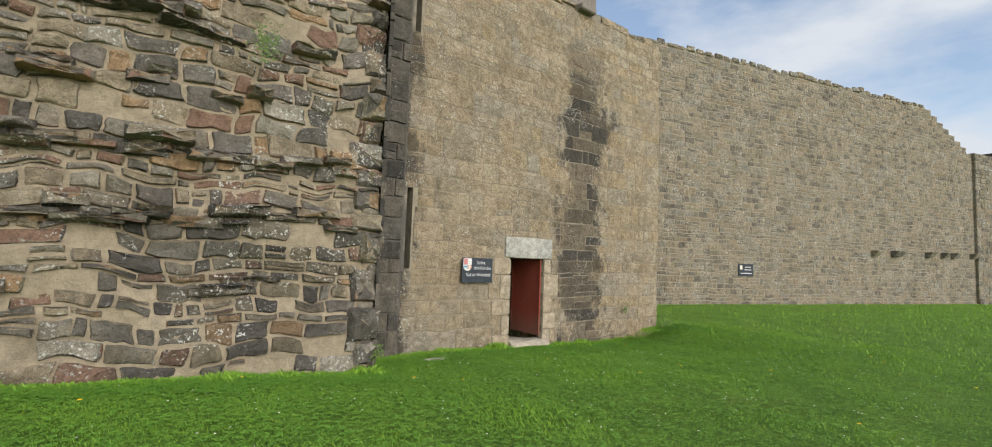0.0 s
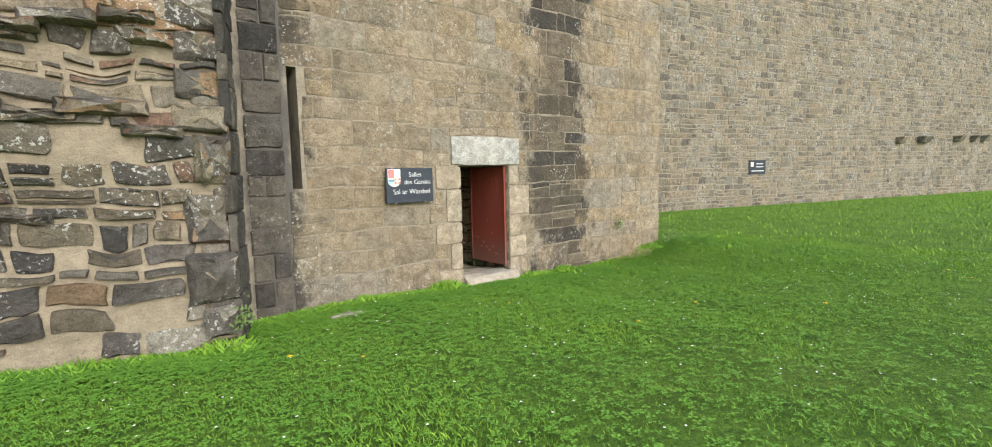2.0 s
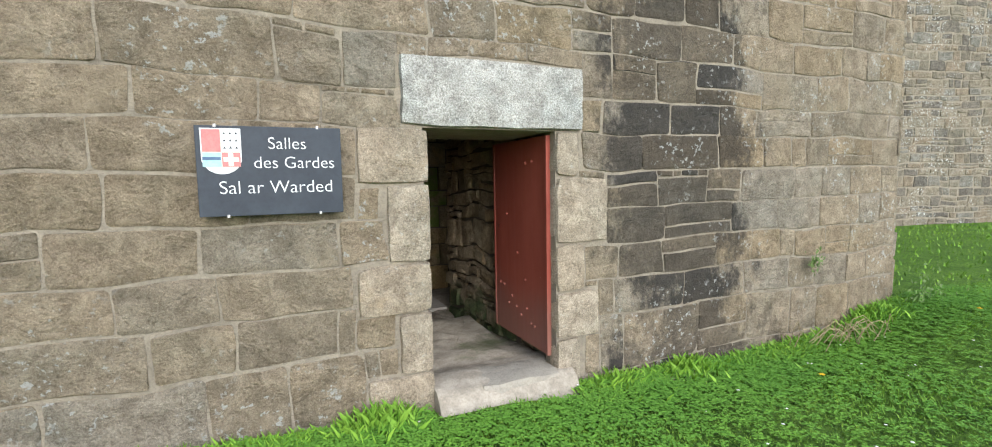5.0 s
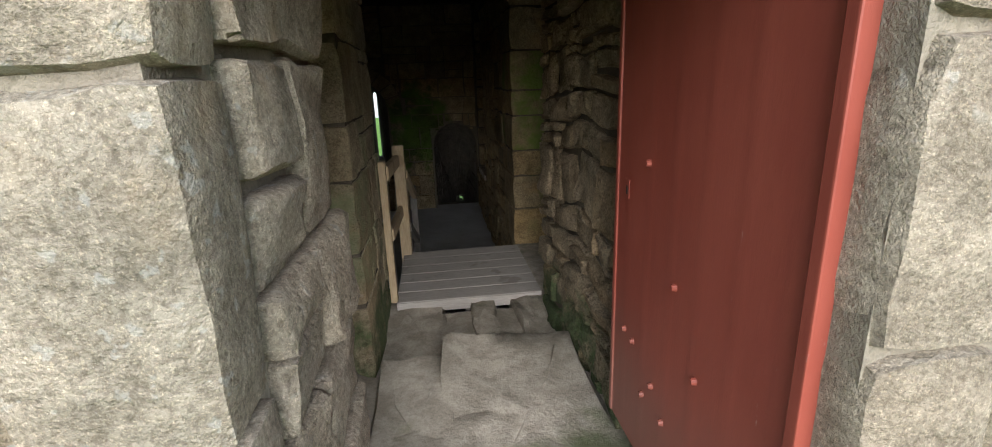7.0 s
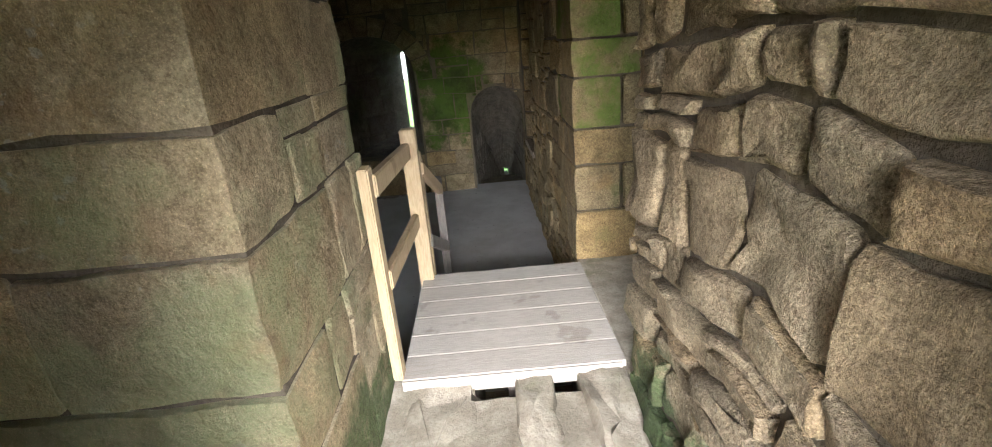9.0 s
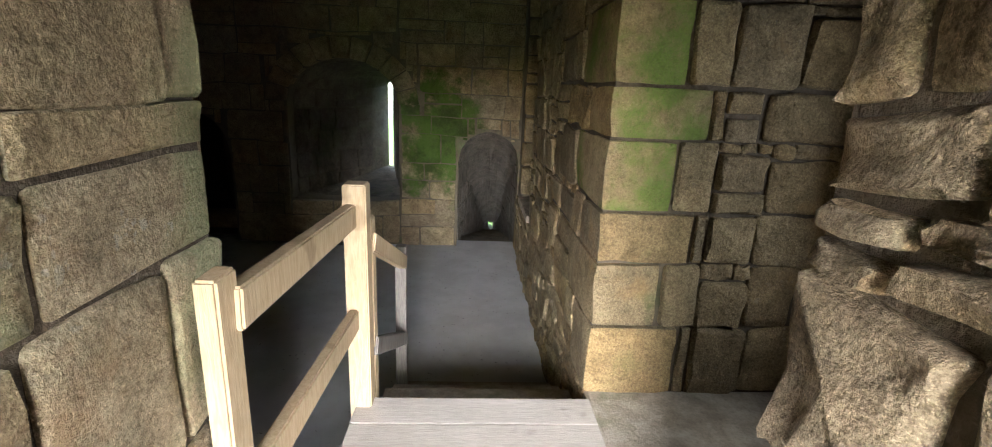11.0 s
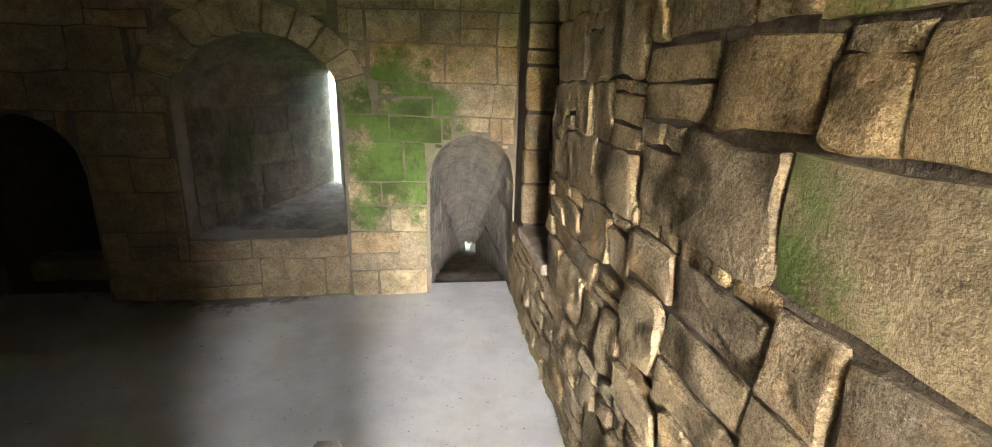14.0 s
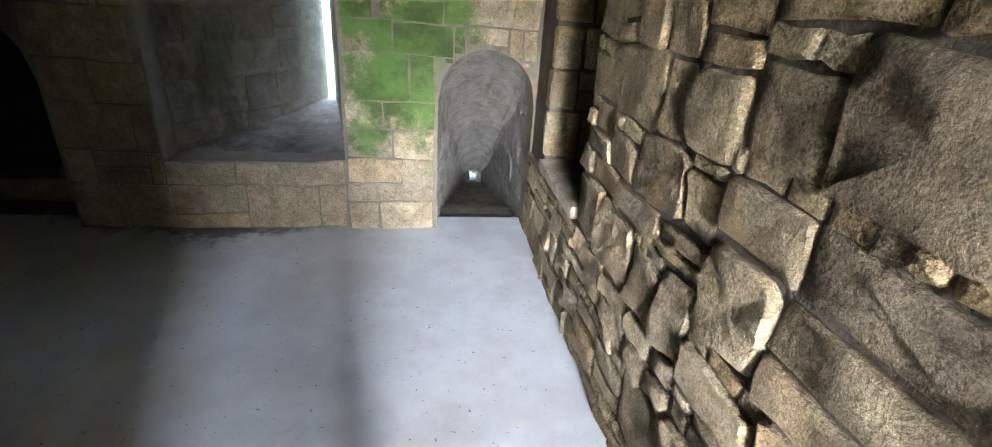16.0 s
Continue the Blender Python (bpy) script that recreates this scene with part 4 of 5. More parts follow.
def pier_blocks():
    """Quoins of the far pier, course by course, each block turning the corner."""
    rng = random.Random(77)
    levels = [-0.15, 0.203, 0.509, 0.743, 1.051, 1.268, 1.6, 1.95, 2.25]
    for k in range(len(levels) - 1):
        z0, z1 = levels[k], levels[k + 1]
        long_face = k % 2 == 0
        w, d = (0.42, 0.36) if long_face else (0.3, 0.58)
        part("block", rough_block((7.512, 12.55, z0 + 0.005), (7.512 + w, 12.55 + d, z1 - 0.005), 0.008, 0.006, 11.0 + k), MAT_GREEN if k in (3, 4, 5) else MAT_INNER, wall_room_right)
        vs, fs = stone_shape(rng, (7.525 + w, z0, 8.0, z1), facing((0, 12.58, 0), (1, 0, 0), (0, -1, 0)), 0.012, 0.024, 0.1)
        mesh_object("block", vs, fs, MAT_INNER, wall_room_right, smooth=True)
        lay_stones(wall_room_right, facing((7.530, 12.55, 0), (0, 1, 0), (-1, 0, 0)), (d, z0, 1.3, z1), (0.12, 0.36), (0.16, 0.55), 0.014, 0.022, 0.14, MAT_INNER, seed=190 + k, split=0.3, chink=0.4, waver=0.02, names="block")
        lay_stones(wall_room_right, facing((0, 12.58, 0), (1, 0, 0), (0, -1, 0)), (8.0, z0, 8.6, z1), (z1 - z0, z1 - z0 + 0.01), (0.2, 0.36), 0.014, 0.024, 0.12, MAT_INNER, seed=90 + k, split=0.35, limit=20, chink=0.4)


pier_blocks()
lay_stones(wall_room_right, facing((7.530, 12.56, 0), (0, 1, 0), (-1, 0, 0)), (0.0, -0.7, 1.3, -0.15), (0.10, 0.26), (0.14, 0.4), 0.016, 0.025, 0.17, MAT_INNER, seed=56, waver=0.03, split=0.25, chink=0.3)
lay_stones(wall_room_right, facing((7.530, 12.56, 0), (0, 1, 0), (-1, 0, 0)), (1.3, -0.7, 2.5, 2.25), (0.12, 0.32), (0.14, 0.46), 0.016, 0.022, 0.16, MAT_INNER, near=(0.9, 0.6), limit=260, seed=45, split=0.3, waver=0.06, chink=0.3)
lay_stones(wall_room_right, facing((7.530, 12.56, 0), (0, 1, 0), (-1, 0, 0)), (2.5, -0.7, 3.86, -0.03), (0.12, 0.26), (0.2, 0.4), 0.02, 0.018, 0.08, MAT_INNER, limit=40, seed=46, waver=0.04, split=0.2)
lay_stones(wall_room_right, facing((7.95, 12.56, 0), (0, 1, 0), (-1, 0, 0)), (2.5, 0.06, 3.5, 2.2), (0.2, 0.36), (0.2, 0.45), 0.02, 0.03, 0.06, MAT_INNER, limit=20, seed=47)
lay_stones(wall_room_right, facing((0, 15.98, 0), (1, 0, 0), (0, -1, 0)), (7.52, 0.06, 7.95, 2.2), (0.25, 0.4), (0.2, 0.45), 0.02, 0.03, 0.06, MAT_INNER, limit=20, seed=48)
lay_stones(wall_room_right, facing((8.6, 11.27, 0), (0, 1, 0), (-1, 0, 0)), (0, -0.1, 1.3, 2.2), (0.2, 0.36), (0.2, 0.45), 0.02, 0.03, 0.06, MAT_INNER, [(0.28, 0.48, 0.98, 1.42)], limit=10, seed=49)

# back wall of the room
ARCHES = [(3.22, 4.18, -0.7, 0.36, 0.84), (4.86, 6.12, -0.16, 0.98, 1.47), (6.81, 7.53, -0.7, 0.34, 0.71)]


def arch_wall():
    bm = bmesh.new()
    y0, y1 = BACK_Y + 0.012, BACK_Y + 0.3
    edges = sorted({0.9, 8.0} | {float(round(x, 4)) for a in ARCHES for x in np.linspace(a[0], a[1], 25)})
    for a, b in zip(edges, edges[1:]):
        m, tops = (a + b) / 2, None
        for u0, u1, v0, sp, cr in ARCHES:
            if u0 < m < u1:
                c, hw = (u0 + u1) / 2, (u1 - u0) / 2
                zs = [sp + (cr - sp) * math.sqrt(max(0.0, 1 - ((x - c) / hw) ** 2)) for x in (a, b)]
                tops = (v0, zs)
        if tops is None:
            box((a, y0, -0.9), (b, y1, 2.7), 0, bm)
        else:
            v0, (za, zb) = tops
            if v0 > -0.69:
                box((a, y0, -0.9), (b, y1, v0), 0, bm)
            vs = [bm.verts.new((x, y, z)) for y in (y0, y1) for x, z in ((a, za), (b, zb), (b, 2.7), (a, 2.7))]
            for f in ((0, 1, 2, 3), (7, 6, 5, 4), (0, 4, 5, 1), (2, 6, 7, 3)):
                bm.faces.new([vs[i] for i in f])
    return tagged(part("wall_back", bm, MAT_BACK_MORTAR), "mossy stone back wall with arched openings", "wall", kind="structure")


wall_back = arch_wall()
holes = [h for a in ARCHES for h in arch_holes(*a, n=6, pad=0.02)] + arch_holes(4.86, 6.12, 0.98, 0.98, 1.47, 6, 0.24)[1:]
lay_stones(wall_back, facing((0, BACK_Y + 0.012, 0), (1, 0, 0), (0, -1, 0)), (6.13, -0.7, 7.53, 2.5), (0.2, 0.34), (0.3, 0.6), 0.012, 0.014, 0.07, MAT_BACK, holes, seed=51, waver=0.03, split=0.12, names="block")
lay_stones(wall_back, facing((0, BACK_Y + 0.012, 0), (1, 0, 0), (0, -1, 0)), (1.0, -0.7, 6.11, 2.5), (0.2, 0.36), (0.3, 0.65), 0.012, 0.014, 0.07, MAT_BACK, holes, seed=52, waver=0.035, split=0.12, names="block")


def voussoirs(arch, ring, count, material):
    u0, u1, v0, sp, cr = arch
    c, hw, hh = (u0 + u1) / 2, (u1 - u0) / 2, cr - sp
    rng = random.Random(int(u0 * 100))
    for k in range(count):
        a0, a1 = math.pi * (k + 0.04) / count, math.pi * (k + 0.96) / count
        bm = bmesh.new()
        vs = []
        for y in (BACK_Y - 0.04 + rng.uniform(-0.015, 0.015), BACK_Y + 0.15):
            for a, r in ((a0, 0.0), (a1, 0.0), (a1, ring), (a0, ring)):
                vs.append(bm.verts.new((c + (hw + r) * math.cos(a), y, sp + (hh + r) * math.sin(a))))
        for f in ((0, 1, 2, 3), (7, 6, 5, 4), (0, 4, 5, 1), (1, 5, 6, 2), (2, 6, 7, 3), (3, 7, 4, 0)):
            bm.faces.new([vs[i] for i in f])
        bmesh.ops.bevel(bm, geom=list(bm.edges), offset=0.012, segments=1, affect='EDGES')
        part("voussoir", bm, material, wall_back)


voussoirs(ARCHES[1], 0.23, 11, MAT_BACK)


def tube(name, front, back, material, parent, n=10, y_front=BACK_Y + 0.2, y_back=18.0, steps=1):
    """A splayed opening from an arched front outline to a smaller back outline."""
    def outline(a):
        u0, u1, v0, sp, cr = a
        c, hw = (u0 + u1) / 2, (u1 - u0) / 2
        return [(u0, v0), (u1, v0)] + [(c + hw * math.cos(math.pi * i / n), sp + (cr - sp) * math.sin(math.pi * i / n)) for i in range(n + 1)]
    u0, u1, v0, sp, cr = front
    f, b = outline((u0 - 0.015, u1 + 0.015, v0 - 0.01, sp, cr + 0.015)), outline(back)
    verts, faces = [], []
    k = len(f)
    rows = 10
    for r in range(rows + 1):
        t = r / rows
        for i, (p, q) in enumerate(zip(f, b)):
            w = 0.018 * noise.noise(Vector((p[0] * 3 + i, r * 1.3, 2))) * (1 if 0 < r < rows else 0)
            verts.append((p[0] + (q[0] - p[0]) * t + w, y_front + (y_back - y_front) * t, p[1] + (q[1] - p[1]) * t + w))
    for r in range(rows):
        for i in range(k):
            a, c = r * k + i, r * k + (i + 1) % k
            faces.append((a, a + k, c + k, c))
    return mesh_object(name, verts, faces, material, parent)


tube("embrasure", ARCHES[1], (5.75, 5.81, 0.03, 1.17, 1.22), MAT_SHADED, wall_back, n=24)
tube("loophole", ARCHES[2], (7.22, 7.45, -1.36, -1.12, -1.06), MAT_TUNNEL, wall_back, n=24, y_back=19.0)
lay_stones(wall_back, facing((4.865, 16.62, 0), Vector((0.885, 1.38, 0)).normalized(), Vector((1.38, -0.885, 0)).normalized()), (0.0, -0.12, 1.3, 1.12), (0.17, 0.32), (0.22, 0.5), 0.018, 0.01, 0.06, MAT_SHADED, seed=57, limit=60, names='block')
for lo, hi in (((7.0, 19.0, -1.6), (7.305, 19.3, -0.8)), ((7.385, 19.0, -1.6), (7.7, 19.3, -0.8)), ((7.305, 19.0, -1.6), (7.385, 19.3, -1.2)), ((7.305, 19.0, -1.11), (7.385, 19.3, -0.8))):
    part("slit_stone", rough_block(lo, hi, 0.01, 0.004, lo[0]), MAT_TUNNEL, wall_back)
lay_stones(wall_back, facing((6.797, BACK_Y + 0.2, 0), Vector((0.423, 2.38, 0)).normalized(), Vector((2.38, -0.423, 0)).normalized()), (0.02, -0.72, 1.5, 0.3), (0.15, 0.3), (0.2, 0.42), 0.016, 0.014, 0.1, MAT_TUNNEL, seed=71, names="block")
lay_stones(wall_back, facing((7.543, BACK_Y + 0.2, 0), Vector((-0.095, 2.38, 0)).normalized(), Vector((-2.38, -0.095, 0)).normalized()), (0.02, -0.72, 1.5, 0.3), (0.15, 0.3), (0.2, 0.42), 0.016, 0.014, 0.1, MAT_TUNNEL, seed=72, names="block")
for k, (y, z) in enumerate(((17.25, 0.27), (18.1, -0.28))):
    part("tunnel_lintel", rough_block((6.84, y, z), (7.58, y + 0.24, z + 0.3), 0.02, 0.012, 31.0 + k), MAT_TUNNEL, wall_back)
for k in range(8):
    t = (k + 0.5) / 8
    part("tread", box((6.83 + 0.40 * t, BACK_Y + 0.2 + 2.6 * t, -1.5), (7.51 - 0.06 * t, BACK_Y + 0.42 + 2.6 * t, -0.70 - 0.62 * t), 0.012), MAT_SHADED, wall_back)
part("chamber", box((3.1, BACK_Y + 2.0, -0.9), (4.3, BACK_Y + 2.3, 1.2)), MAT_INNER_MORTAR, wall_back)
for x in (3.0, 4.24):
    part("chamber", box((x, BACK_Y + 0.29, -0.9), (x + 0.16, BACK_Y + 2.1, 1.2)), MAT_INNER_MORTAR, wall_back)
part("chamber", box((3.0, BACK_Y + 0.29, 1.0), (4.4, BACK_Y + 2.3, 1.2)), MAT_INNER_MORTAR, wall_back)
part("chamber_floor", box((3.0, BACK_Y + 0.2, -0.95), (4.4, BACK_Y + 2.3, -0.704)), MAT_INNER_MORTAR, wall_back)
part("threshold", box((3.25, BACK_Y + 0.5, -0.7), (4.15, BACK_Y + 0.8, -0.5), 0.03), MAT_INNER, wall_back, "stone step inside the dark arch")

wall_left = part("wall_left", box((0.7, 11.3, -0.9), (1.0, 16.7, 2.7)), MAT_INNER_MORTAR)
tagged(wall_left, "dark stone end wall of the guard room", "wall", kind="structure")
wall_near = part("wall_near", box((0.9, 11.25, -0.9), (4.95, 11.5, 2.7)), MAT_INNER_MORTAR)
tagged(wall_near, "dark stone near wall of the guard room", "wall", kind="structure")
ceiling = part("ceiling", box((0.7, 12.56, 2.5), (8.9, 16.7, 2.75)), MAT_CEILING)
tagged(ceiling, "rough vault over the guard room, colour dimmed", "ceiling", kind="structure")
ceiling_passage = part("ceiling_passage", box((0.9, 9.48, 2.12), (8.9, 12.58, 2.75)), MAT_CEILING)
tagged(ceiling_passage, "stone slab ceiling of the passage, colour dimmed", "ceiling", kind="structure")

# ---- landing and handrail ----
def landing():
    t = thing("wooden_landing", "pale new wooden landing of wide boards", "landing")
    y0, n = 11.38, 6
    w = (12.46 - y0) / n
    for k in range(n):
        part("board", box((6.49, y0 + w * k + 0.003, -0.145), (7.52, y0 + w * (k + 1) - 0.003, -0.108), 0.004), MAT_DECK, t)
    part("front_edge", box((6.49, y0 - 0.012, -0.19), (7.5, y0 + 0.0, -0.112), 0.003), MAT_DECK, t)
    for x in (6.55, 7.0, 7.44):
        part("joist", box((x - 0.03, y0 + 0.02, -0.30), (x + 0.03, 12.44, -0.147)), MAT_OLD_WOOD, t)
    part("leg", box((6.5, 12.34, -0.7), (6.58, 12.43, -0.15)), MAT_OLD_WOOD, t)
    part("leg", box((7.42, 12.34, -0.7), (7.5, 12.43, -0.15)), MAT_OLD_WOOD, t)


landing()


def handrail():
    t = thing("handrail", "yellow pine handrail with square posts beside the stairs", "handrail")
    part("post", bar((6.475, 11.42, -0.11), (6.475, 11.42, 0.88), 0.045, 0.085), MAT_RAIL, t)
    part("post", bar((6.515, 12.43, -0.70), (6.515, 12.43, 0.86), 0.09, 0.09), MAT_RAIL, t)
    part("post", bar((6.535, 12.53, -0.70), (6.535, 12.53, 0.70), 0.05, 0.075), MAT_RAIL, t)
    part("post", bar((6.575, 13.22, -0.70), (6.575, 13.22, 0.35), 0.06, 0.07), MAT_OLD_WOOD, t, "greyed lower post")
    part("rail", bar((6.49, 11.44, 0.795), (6.50, 12.42, 0.735), 0.045, 0.095), MAT_RAIL, t)
    part("rail", bar((6.49, 11.44, 0.37), (6.50, 12.42, 0.30), 0.04, 0.09), MAT_RAIL, t)
    part("rail", bar((6.55, 12.5, 0.60), (6.585, 13.24, 0.24), 0.045, 0.08), MAT_RAIL, t)
    part("rail", bar((6.55, 12.5, 0.12), (6.585, 13.24, -0.24), 0.045, 0.08), MAT_OLD_WOOD, t)


handrail()


# ---- red door leaf ----
def door_leaf():
    d = tagged(new("door_1"), "open red-painted iron door with bolt heads, worn low down", "door", kind="structure")
    ys, zs, n = np.linspace(8.80, 9.72, 97), (0.13, 0.5, 0.9, 1.3, 1.70), 97
    verts, faces = [], []
    for back in (0, 1):
        for z in zs:
            for y in ys:
                ridge = abs(((y - 8.86) / 0.15) % 1.0 - 0.5) * 2
                verts.append((7.455 if back else 7.431 - 0.0006 * smooth(0.55, 0.9, ridge) + 0.002 * noise.noise(Vector((y * 4, z * 3, 2))), y, z))
    for j in range(len(zs) - 1):
        for i in range(n - 1):
            a = j * n + i
            faces.append((a, a + n, a + n + 1, a + 1))
            faces.append((a + 5 * n, a + 5 * n + 1, a + 6 * n + 1, a + 6 * n))
    for j in range(len(zs) - 1):
        for i in (0, n - 1):
            a = j * n + i
            faces.append((a, a + 5 * n, a + 6 * n, a + n))
    for i in range(n - 1):
        for a in (i, 4 * n + i):
            faces.append((a, a + 1, a + 5 * n + 1, a + 5 * n))
    mesh_object("leaf", verts, faces, MAT_RED, d)
    part("edge_strip", box((7.418, 8.79, 0.13), (7.462, 8.82, 1.70), 0.004), MAT_RED, d)
    part("edge_strip", box((7.4245, 9.70, 0.132), (7.452, 9.725, 1.698), 0.006), MAT_RED, d)
    spots = [(9.467, 1.12), (9.274, 0.819), (9.143, 0.621), (9.60, 0.53), (9.53, 0.52), (9.38, 0.45), (9.3, 0.38), (9.22, 0.33), (9.12, 0.40), (9.05, 0.30), (9.0, 0.29), (9.44, 0.38), (9.02, 1.53), (9.12, 1.52)]
    for y, z in spots:
        part("bolt_head", disc((7.430, y, z), (-1, 0, 0), 0.012, 0.013, 10), MAT_RED, d)
    plate = part("keyhole_plate", box((7.424, 9.60, 0.985), (7.4275, 9.632, 1.045), 0.0015), MAT_RED, d, "worn keyhole plate")
    # black piece on the plate stands in for the shade inside the hole
    part("keyhole", box((7.4228, 9.611, 0.998), (7.4242, 9.621, 1.026), 0.0008), MAT_BLACK, plate, "dark keyhole")
    for z in (0.35, 1.42):
        hg = part("hinge", box((7.455, 8.74, z - 0.035), (7.475, 8.98, z + 0.035), 0.005), MAT_RED, d)
        bm = bmesh.new()
        bmesh.ops.create_cone(bm, cap_ends=True, segments=12, radius1=0.016, radius2=0.016, depth=0.12, matrix=Matrix.Translation((7.485, 8.79, z)))
        part("hinge_pin", bm, MAT_RED, hg)
        part("hinge_plate", box((7.485, 8.85, z - 0.03), (7.58, 8.87, z + 0.03), 0.003), MAT_RED, hg)


door_leaf()


# ---- signs ----
def lettering(text, size, x, y, z, material, parent, label):
    """A line of words centred on x, each word a part."""
    def letters(body):
        cu = bpy.data.curves.new("lettering", 'FONT')
        cu.body, cu.size, cu.extrude, cu.offset = body, size, 0.0012, -0.001
        tmp = bpy.data.objects.new("lettering", cu)
        me = bpy.data.meshes.new_from_object(tmp)
        bpy.data.objects.remove(tmp)
        return me, max(v.co.x for v in me.vertices)
    words = text.split()
    half = letters(text)[1] / 2
    for k, word in enumerate(words):
        me, wide = letters(word)
        me.materials.clear()
        me.materials.append(material)
        ob = new("lettering", me)
        ob.matrix_world = Matrix.Translation((x - half + letters(" ".join(words[:k + 1]))[1] - wide, y, z)) @ Matrix.Rotation(radians(90), 4, 'X')
        ob.parent = parent
        ob["label"] = label


def main_sign():
    s = thing("wall_sign", "dark slate wall sign with white Celtic lettering and shield", "sign")
    x0, x1, z0, z1, y = 5.333, 6.03, 1.232, 1.692, 8.63
    part("board", box((x0, y, z0), (x1, y + 0.018, z1), 0.003), MAT_SLATE, s)
    lettering("Salles", 0.088, 5.755, y - 0.002, z1 - 0.115, MAT_WHITE, s, "white painted words")
    lettering("des Gardes", 0.088, 5.79, y - 0.002, z1 - 0.215, MAT_WHITE, s, "white painted words")
    lettering("Sal ar Warded", 0.095, 5.70, y - 0.002, z1 - 0.345, MAT_WHITE, s, "white painted words")
    cx, top, w, h = x0 + 0.115, z1 - 0.02, 0.085, 0.2

    def shield(dw, dy, name, material):
        bm = bmesh.new()
        pts = [(-w - dw, 0 + dw), (w + dw, 0 + dw), (w + dw, -h * 0.72)] + [((w + dw) * math.cos(a), -h * 0.72 - (0.075 + dw) * math.sin(a)) for a in np.linspace(0.2, math.pi - 0.2, 9)] + [(-w - dw, -h * 0.72)]
        bm.faces.new([bm.verts.new((cx + a, y - dy, top + b)) for a, b in pts])
        r = bmesh.ops.extrude_face_region(bm, geom=list(bm.faces))
        bmesh.ops.translate(bm, vec=(0, -0.0015, 0), verts=[v for v in r["geom"] if isinstance(v, bmesh.types.BMVert)])
        return part(name, bm, material, s)
    sh = shield(0.006, 0.0, "shield_border", MAT_WHITE)
    shield(0.0, 0.0022, "shield", MAT_CREAM)
    q = -h * 0.56
    part("quarter", box((cx - w, y - 0.006, top + q), (cx - 0.002, y - 0.004, top)), MAT_ROSE, s)
    part("quarter", box((cx + 0.002, y - 0.006, top + q), (cx + w, y - 0.004, top)), MAT_WHITE, s)
    part("quarter", box((cx - w, y - 0.006, top + q - 0.075), (cx - 0.002, y - 0.004, top + q - 0.004)), MAT_PALE_BLUE, s)
    part("quarter", box((cx + 0.002, y - 0.006, top + q - 0.075), (cx + w, y - 0.004, top + q - 0.004)), MAT_ROSE, s)
    part("cross", box((cx + 0.03, y - 0.008, top + q - 0.072), (cx + 0.053, y - 0.0062, top + q - 0.006)), MAT_CREAM, s)
    part("cross", box((cx + 0.008, y - 0.0085, top + q - 0.05), (cx + 0.078, y - 0.0064, top + q - 0.028)), MAT_CREAM, s)
    part("wave", box((cx - w, y - 0.008, top + q - 0.042), (cx - 0.004, y - 0.0062, top + q - 0.026)), MAT_BLUE, s)
    for i in range(3):
        for j in range(3):
            part("ermine_spot", disc((cx + 0.016 + 0.027 * i, y - 0.006, top - 0.02 - 0.036 * j), (0, -1, 0), 0.008, 0.002, 3), MAT_BLACK, s)
    for i in range(2):
        for j in range(3):
            part("lozenge", disc((cx - 0.062 + 0.04 * i, y - 0.006, top - 0.02 - 0.034 * j), (0, -1, 0), 0.015, 0.001, 4), MAT_ROSE, s)
    for x, z in ((x0 + 0.13, z0), (x1 - 0.12, z0), (x0 + 0.09, z1), (x1 - 0.12, z1)):
        part("clip", box((x - 0.007, y - 0.003, z - 0.008), (x + 0.007, y + 0.05, z + 0.008), 0.002), MAT_STEEL, s, "small zinc clip")


main_sign()


def far_sign():
    s = thing("wall_sign", "small dark slate sign with white lettering and shield", "sign")
    u = 12.0
    c = C0 + CU * u + CN * 0.05
    s.matrix_world = Matrix.Translation((c.x, c.y, 1.66)) @ Matrix.Rotation(math.atan2(CU.y, CU.x), 4, 'Z')
    part("board", box((-0.46, 0, -0.28), (0.46, 0.03, 0.28), 0.004), MAT_SLATE, s)
    part("shield", box((-0.38, -0.006, 0.02), (-0.23, -0.001, 0.2)), MAT_CREAM, s)
    for x0, x1, z in ((-0.08, 0.3, 0.13), (-0.1, 0.33, 0.01), (-0.33, 0.35, -0.15)):
        part("writing", box((x0, -0.006, z - 0.016), (x1, -0.001, z + 0.016)), MAT_WHITE, s)


far_sign()


# ---- boarded hoarding on the wall top ----
def hoarding():
    t = thing("wooden_hoarding", "grey weathered board hoarding on the wall top", "hoarding")
    for k in range(14):
        part("plank", box((7.0 + 0.155 * k, 8.95, 7.3), (7.148 + 0.155 * k, 8.98, 9.3), 0.004), MAT_OLD_WOOD, t)
    part("beam", bar((8.5, 8.55, 7.52), (8.5, 9.6, 7.52), 0.5, 0.14, 0.02), MAT_OLD_WOOD, t, "dark projecting beam end")


hoarding()

# ---- small things ----


def sprig(name, centre, out, spread, count, label, seed, hang=0.0):
    rng = random.Random(seed)
    verts, faces = [], []
    for _ in range(count):
        p = Vector(centre) + Vector((rng.gauss(0, spread), out[1] * abs(rng.gauss(0, spread * 0.6)), rng.gauss(0, spread) - hang * rng.random()))
        a, s = rng.uniform(0, 6.28), rng.uniform(0.012, 0.026)
        d, e = Vector((math.cos(a), rng.uniform(-0.4, 0.4), math.sin(a))) * s, Vector((-math.sin(a), rng.uniform(-0.4, 0.4), math.cos(a))) * s * 0.5
        k = len(verts)
        verts.extend([p - d, p + e, p + d, p - e])
        faces.append((k, k + 1, k + 2, k + 3))
    return tagged(mesh_object(name, verts, faces, MAT_FERN), label, "plant", kind="stuff")


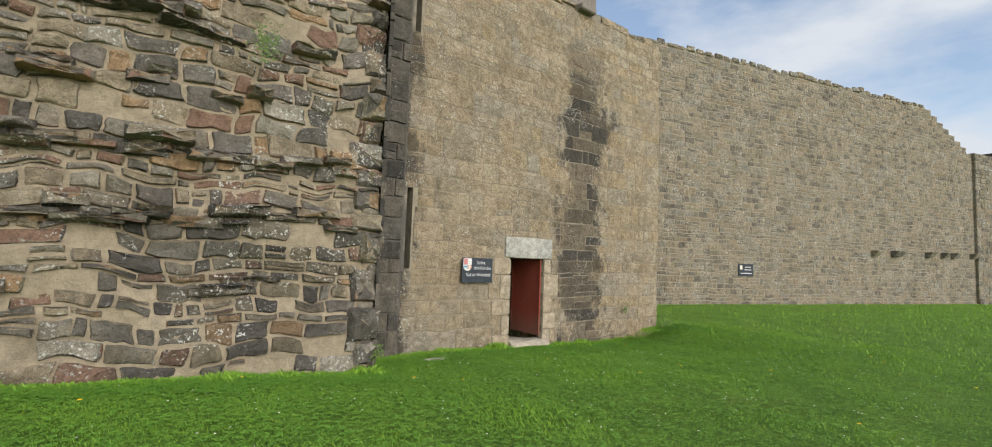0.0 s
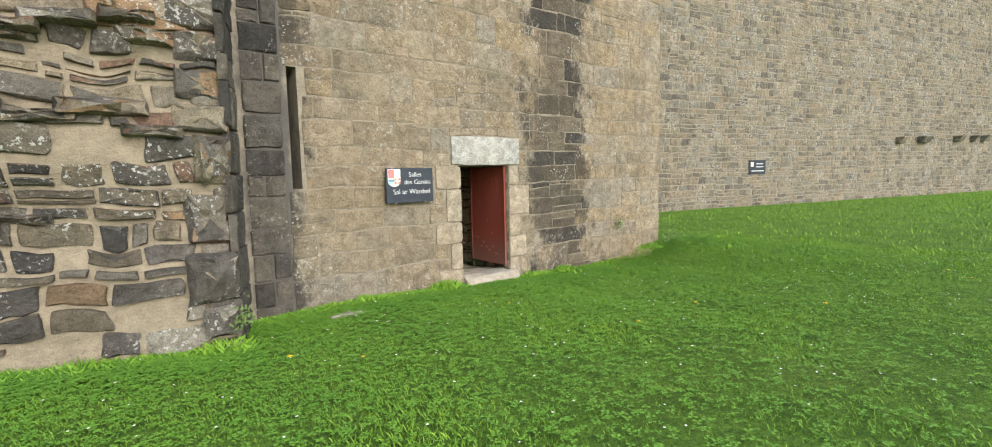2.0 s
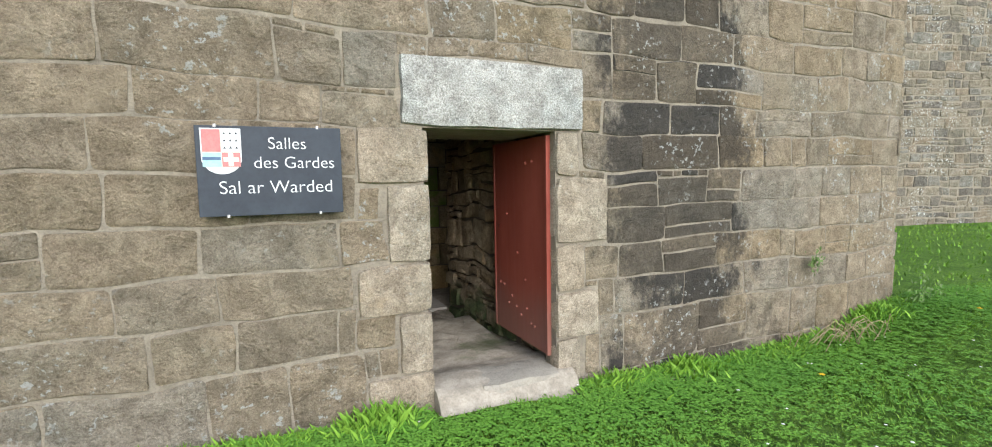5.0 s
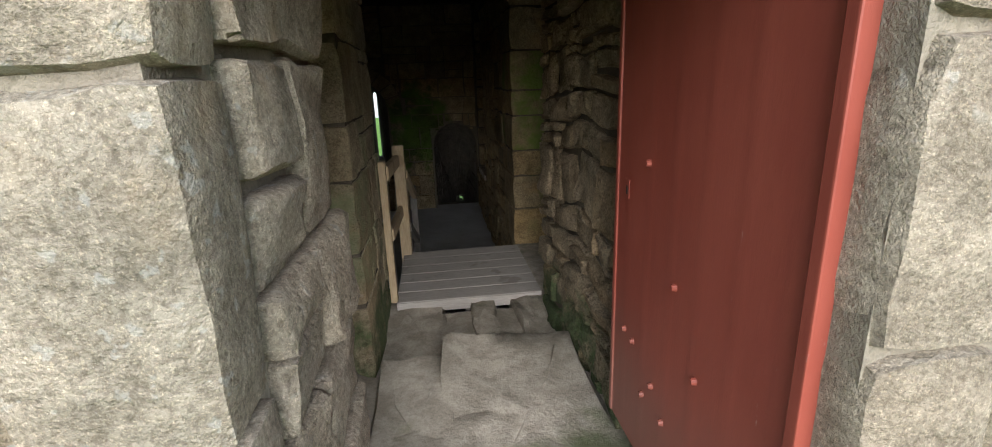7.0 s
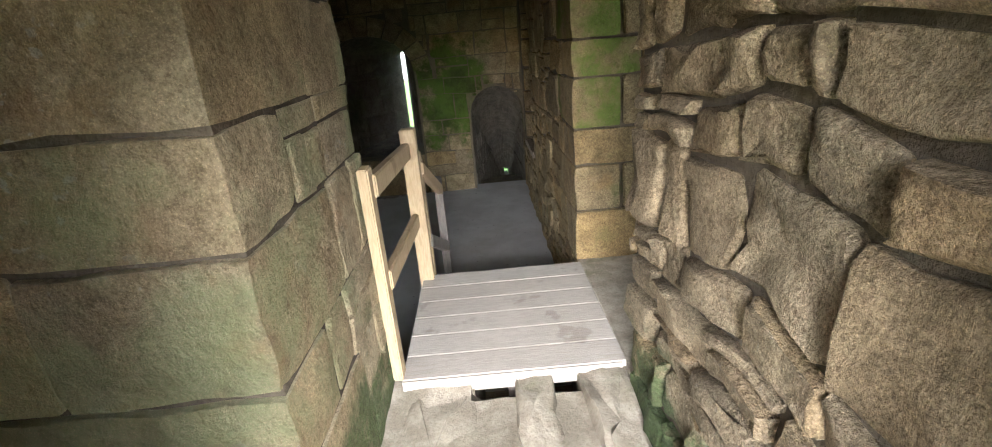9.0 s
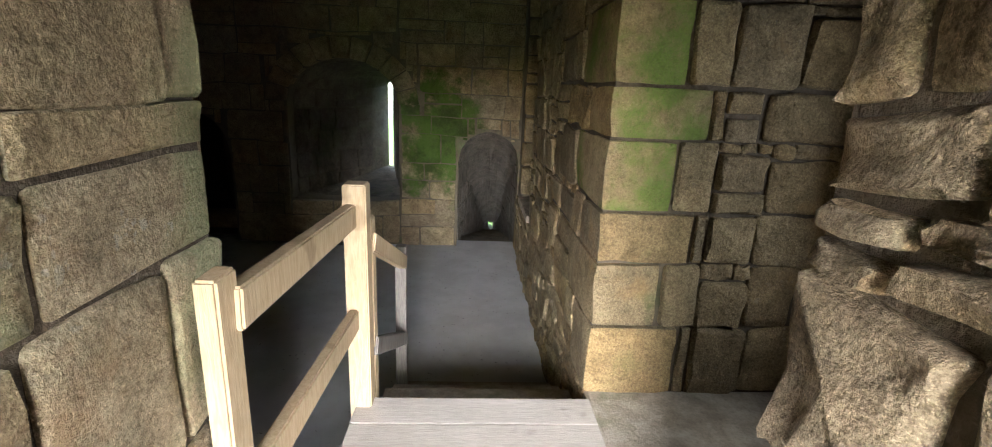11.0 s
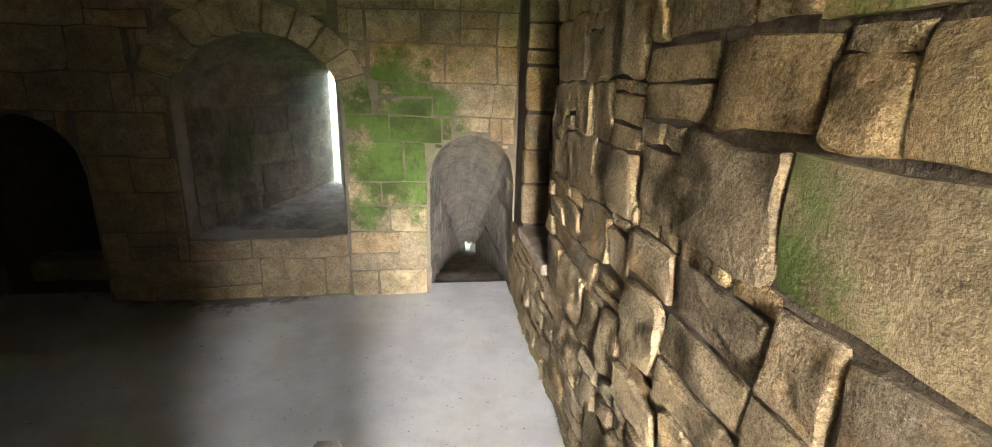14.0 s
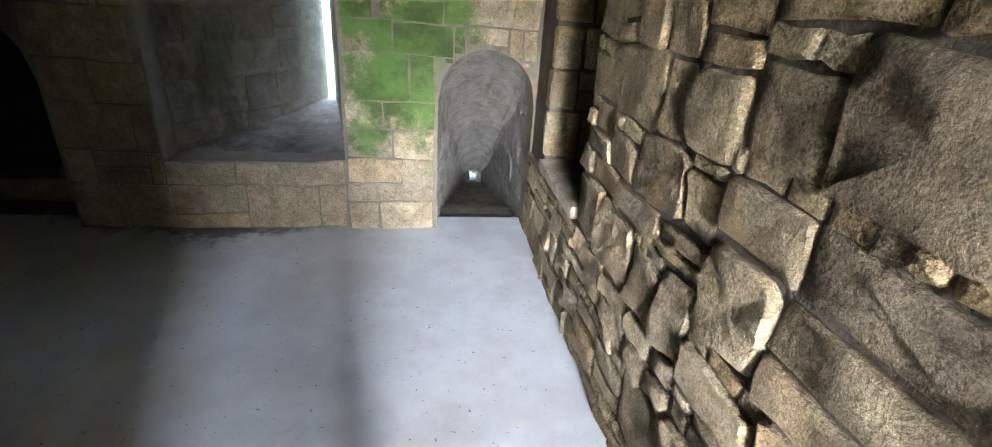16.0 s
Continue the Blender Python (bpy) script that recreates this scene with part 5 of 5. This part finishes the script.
sprig("wall_plant", (10.1, 8.66, 0.62), (0, -1, 0), 0.045, 70, "small green plant growing from a wall joint", 1)
sprig("wall_plant", (1.62, 7.95, 4.55), (0, -1, 0), 0.09, 260, "green fern tuft hanging from the rubble wall", 2, 0.35)
sprig("wall_plant", (3.42, 7.92, 0.25), (0, -1, 0), 0.06, 80, "low weeds at the rubble wall corner", 3)
sprig("wall_plant", (11.5, 8.5, 0.14), (0, -1, 0), 0.14, 320, "clump of weeds at the tower wall foot", 4)


def stem_pile():
    rng = random.Random(6)
    t = thing("dry_stems", "heap of dry cut stems on the grass", "plant litter")
    for _ in range(26):
        cu = Vector((10.1 + rng.gauss(0, 0.28), 8.38 + rng.gauss(0, 0.07), -0.04))
        a, L = rng.gauss(0.15, 0.5), rng.uniform(0.25, 0.55)
        pts = [cu + Vector((math.cos(a) * L * s, math.sin(a) * L * s * 0.5, 0.10 * math.sin(math.pi * (s + 0.5)) * rng.uniform(0.4, 1.6) + 0.04)) for s in (-0.5, -0.2, 0.1, 0.35, 0.5)]
        bm = bmesh.new()
        rings = []
        for p in pts:
            rings.append([bm.verts.new(p + Vector((0, 0.004 * math.cos(k * 2.09), 0.004 * math.sin(k * 2.09)))) for k in range(3)])
        for r0, r1 in zip(rings, rings[1:]):
            for k in range(3):
                bm.faces.new((r0[k], r0[(k + 1) % 3], r1[(k + 1) % 3], r1[k]))
        part("stem", bm, MAT_STEM, t)


stem_pile()


def pebbles():
    rng = random.Random(12)
    for _ in range(34):
        bm = bmesh.new()
        r = rng.uniform(0.015, 0.032)
        x, y = 8.4 + rng.gauss(0, 0.085), 8.5 + rng.gauss(0, 0.05)
        bmesh.ops.create_icosphere(bm, subdivisions=1, radius=r)
        for v in bm.verts:
            v.co *= rng.uniform(0.75, 1.15)
            v.co.z *= 0.7
        bmesh.ops.translate(bm, vec=(x, y, ground_z(x, y) + r * 0.5 + 0.015), verts=bm.verts)
        tagged(part("pebble", bm, MAT_RUBBLE), "small grey pebble in a heap by the wall", "pebble", "pebbles by the wall")


pebbles()
part_stone = mesh_object("flat_stone", *stone_shape(random.Random(3), (4.35, 8.1, 4.75, 8.25), lambda u, v, d: Vector((u, v, ground_z(u, v) + 0.03 + d * 0.5)), 0.01, 0.03, 0.1), MAT_SILL)
tagged(part_stone, "flat pale stone lying in the grass", "stone")

grass()
clover()
lawn_flowers("daisies", MAT_PETAL, 420, 0.011, 8, "tiny white daisies dotted over the lawn")
lawn_flowers("dandelions", MAT_YELLOW, 26, 0.022, 9, "a few yellow dandelion flowers in the lawn")

# ---- stonework of the large walls ----
door_holes = JAMBS + [(6.55, -1, 7.45, 1.73), (6.38, 1.72, 7.67, 2.155), (4.14, 1.46, 4.34, 2.87), (4.14, 5.66, 4.34, 7.1)]
lay_stones(wall_gate, facing((0, 8.72, 0), (1, 0, 0), (0, -1, 0)), (4.13, -0.35, 11.45, FTOP), (0.22, 0.42), (0.3, 0.78), 0.016, 0.009, 0.06, MAT_FACADE, door_holes, near=(7.0, 1.0), limit=300, seed=61, split=0.14, waver=0.05, chink=0.03)
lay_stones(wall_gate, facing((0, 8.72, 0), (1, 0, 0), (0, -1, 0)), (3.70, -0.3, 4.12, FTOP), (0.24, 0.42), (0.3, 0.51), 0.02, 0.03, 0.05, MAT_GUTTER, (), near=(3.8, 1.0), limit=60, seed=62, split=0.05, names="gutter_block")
lay_stones(wall_gate, facing((11.45, 8.7, 0), (0, 1, 0), (1, 0, 0)), (0, -0.2, 5.8, FTOP), (0.25, 0.42), (0.3, 0.6), 0.025, 0.03, 0.04, MAT_FACADE, limit=0, seed=63)
lay_stones(wall_gate, facing((0, 8.75, 0), (1, 0, 0), (0, -1, 0)), (4.2, FTOP - 0.02, 11.45, FTOP + 0.2), (0.2, 0.21), (0.3, 0.6), 0.03, 0.05, 0.08, MAT_FACADE, limit=40, seed=64, drop=0.25, names="coping_stone")
rubble_stones()
curtain_stones()
far_tower()
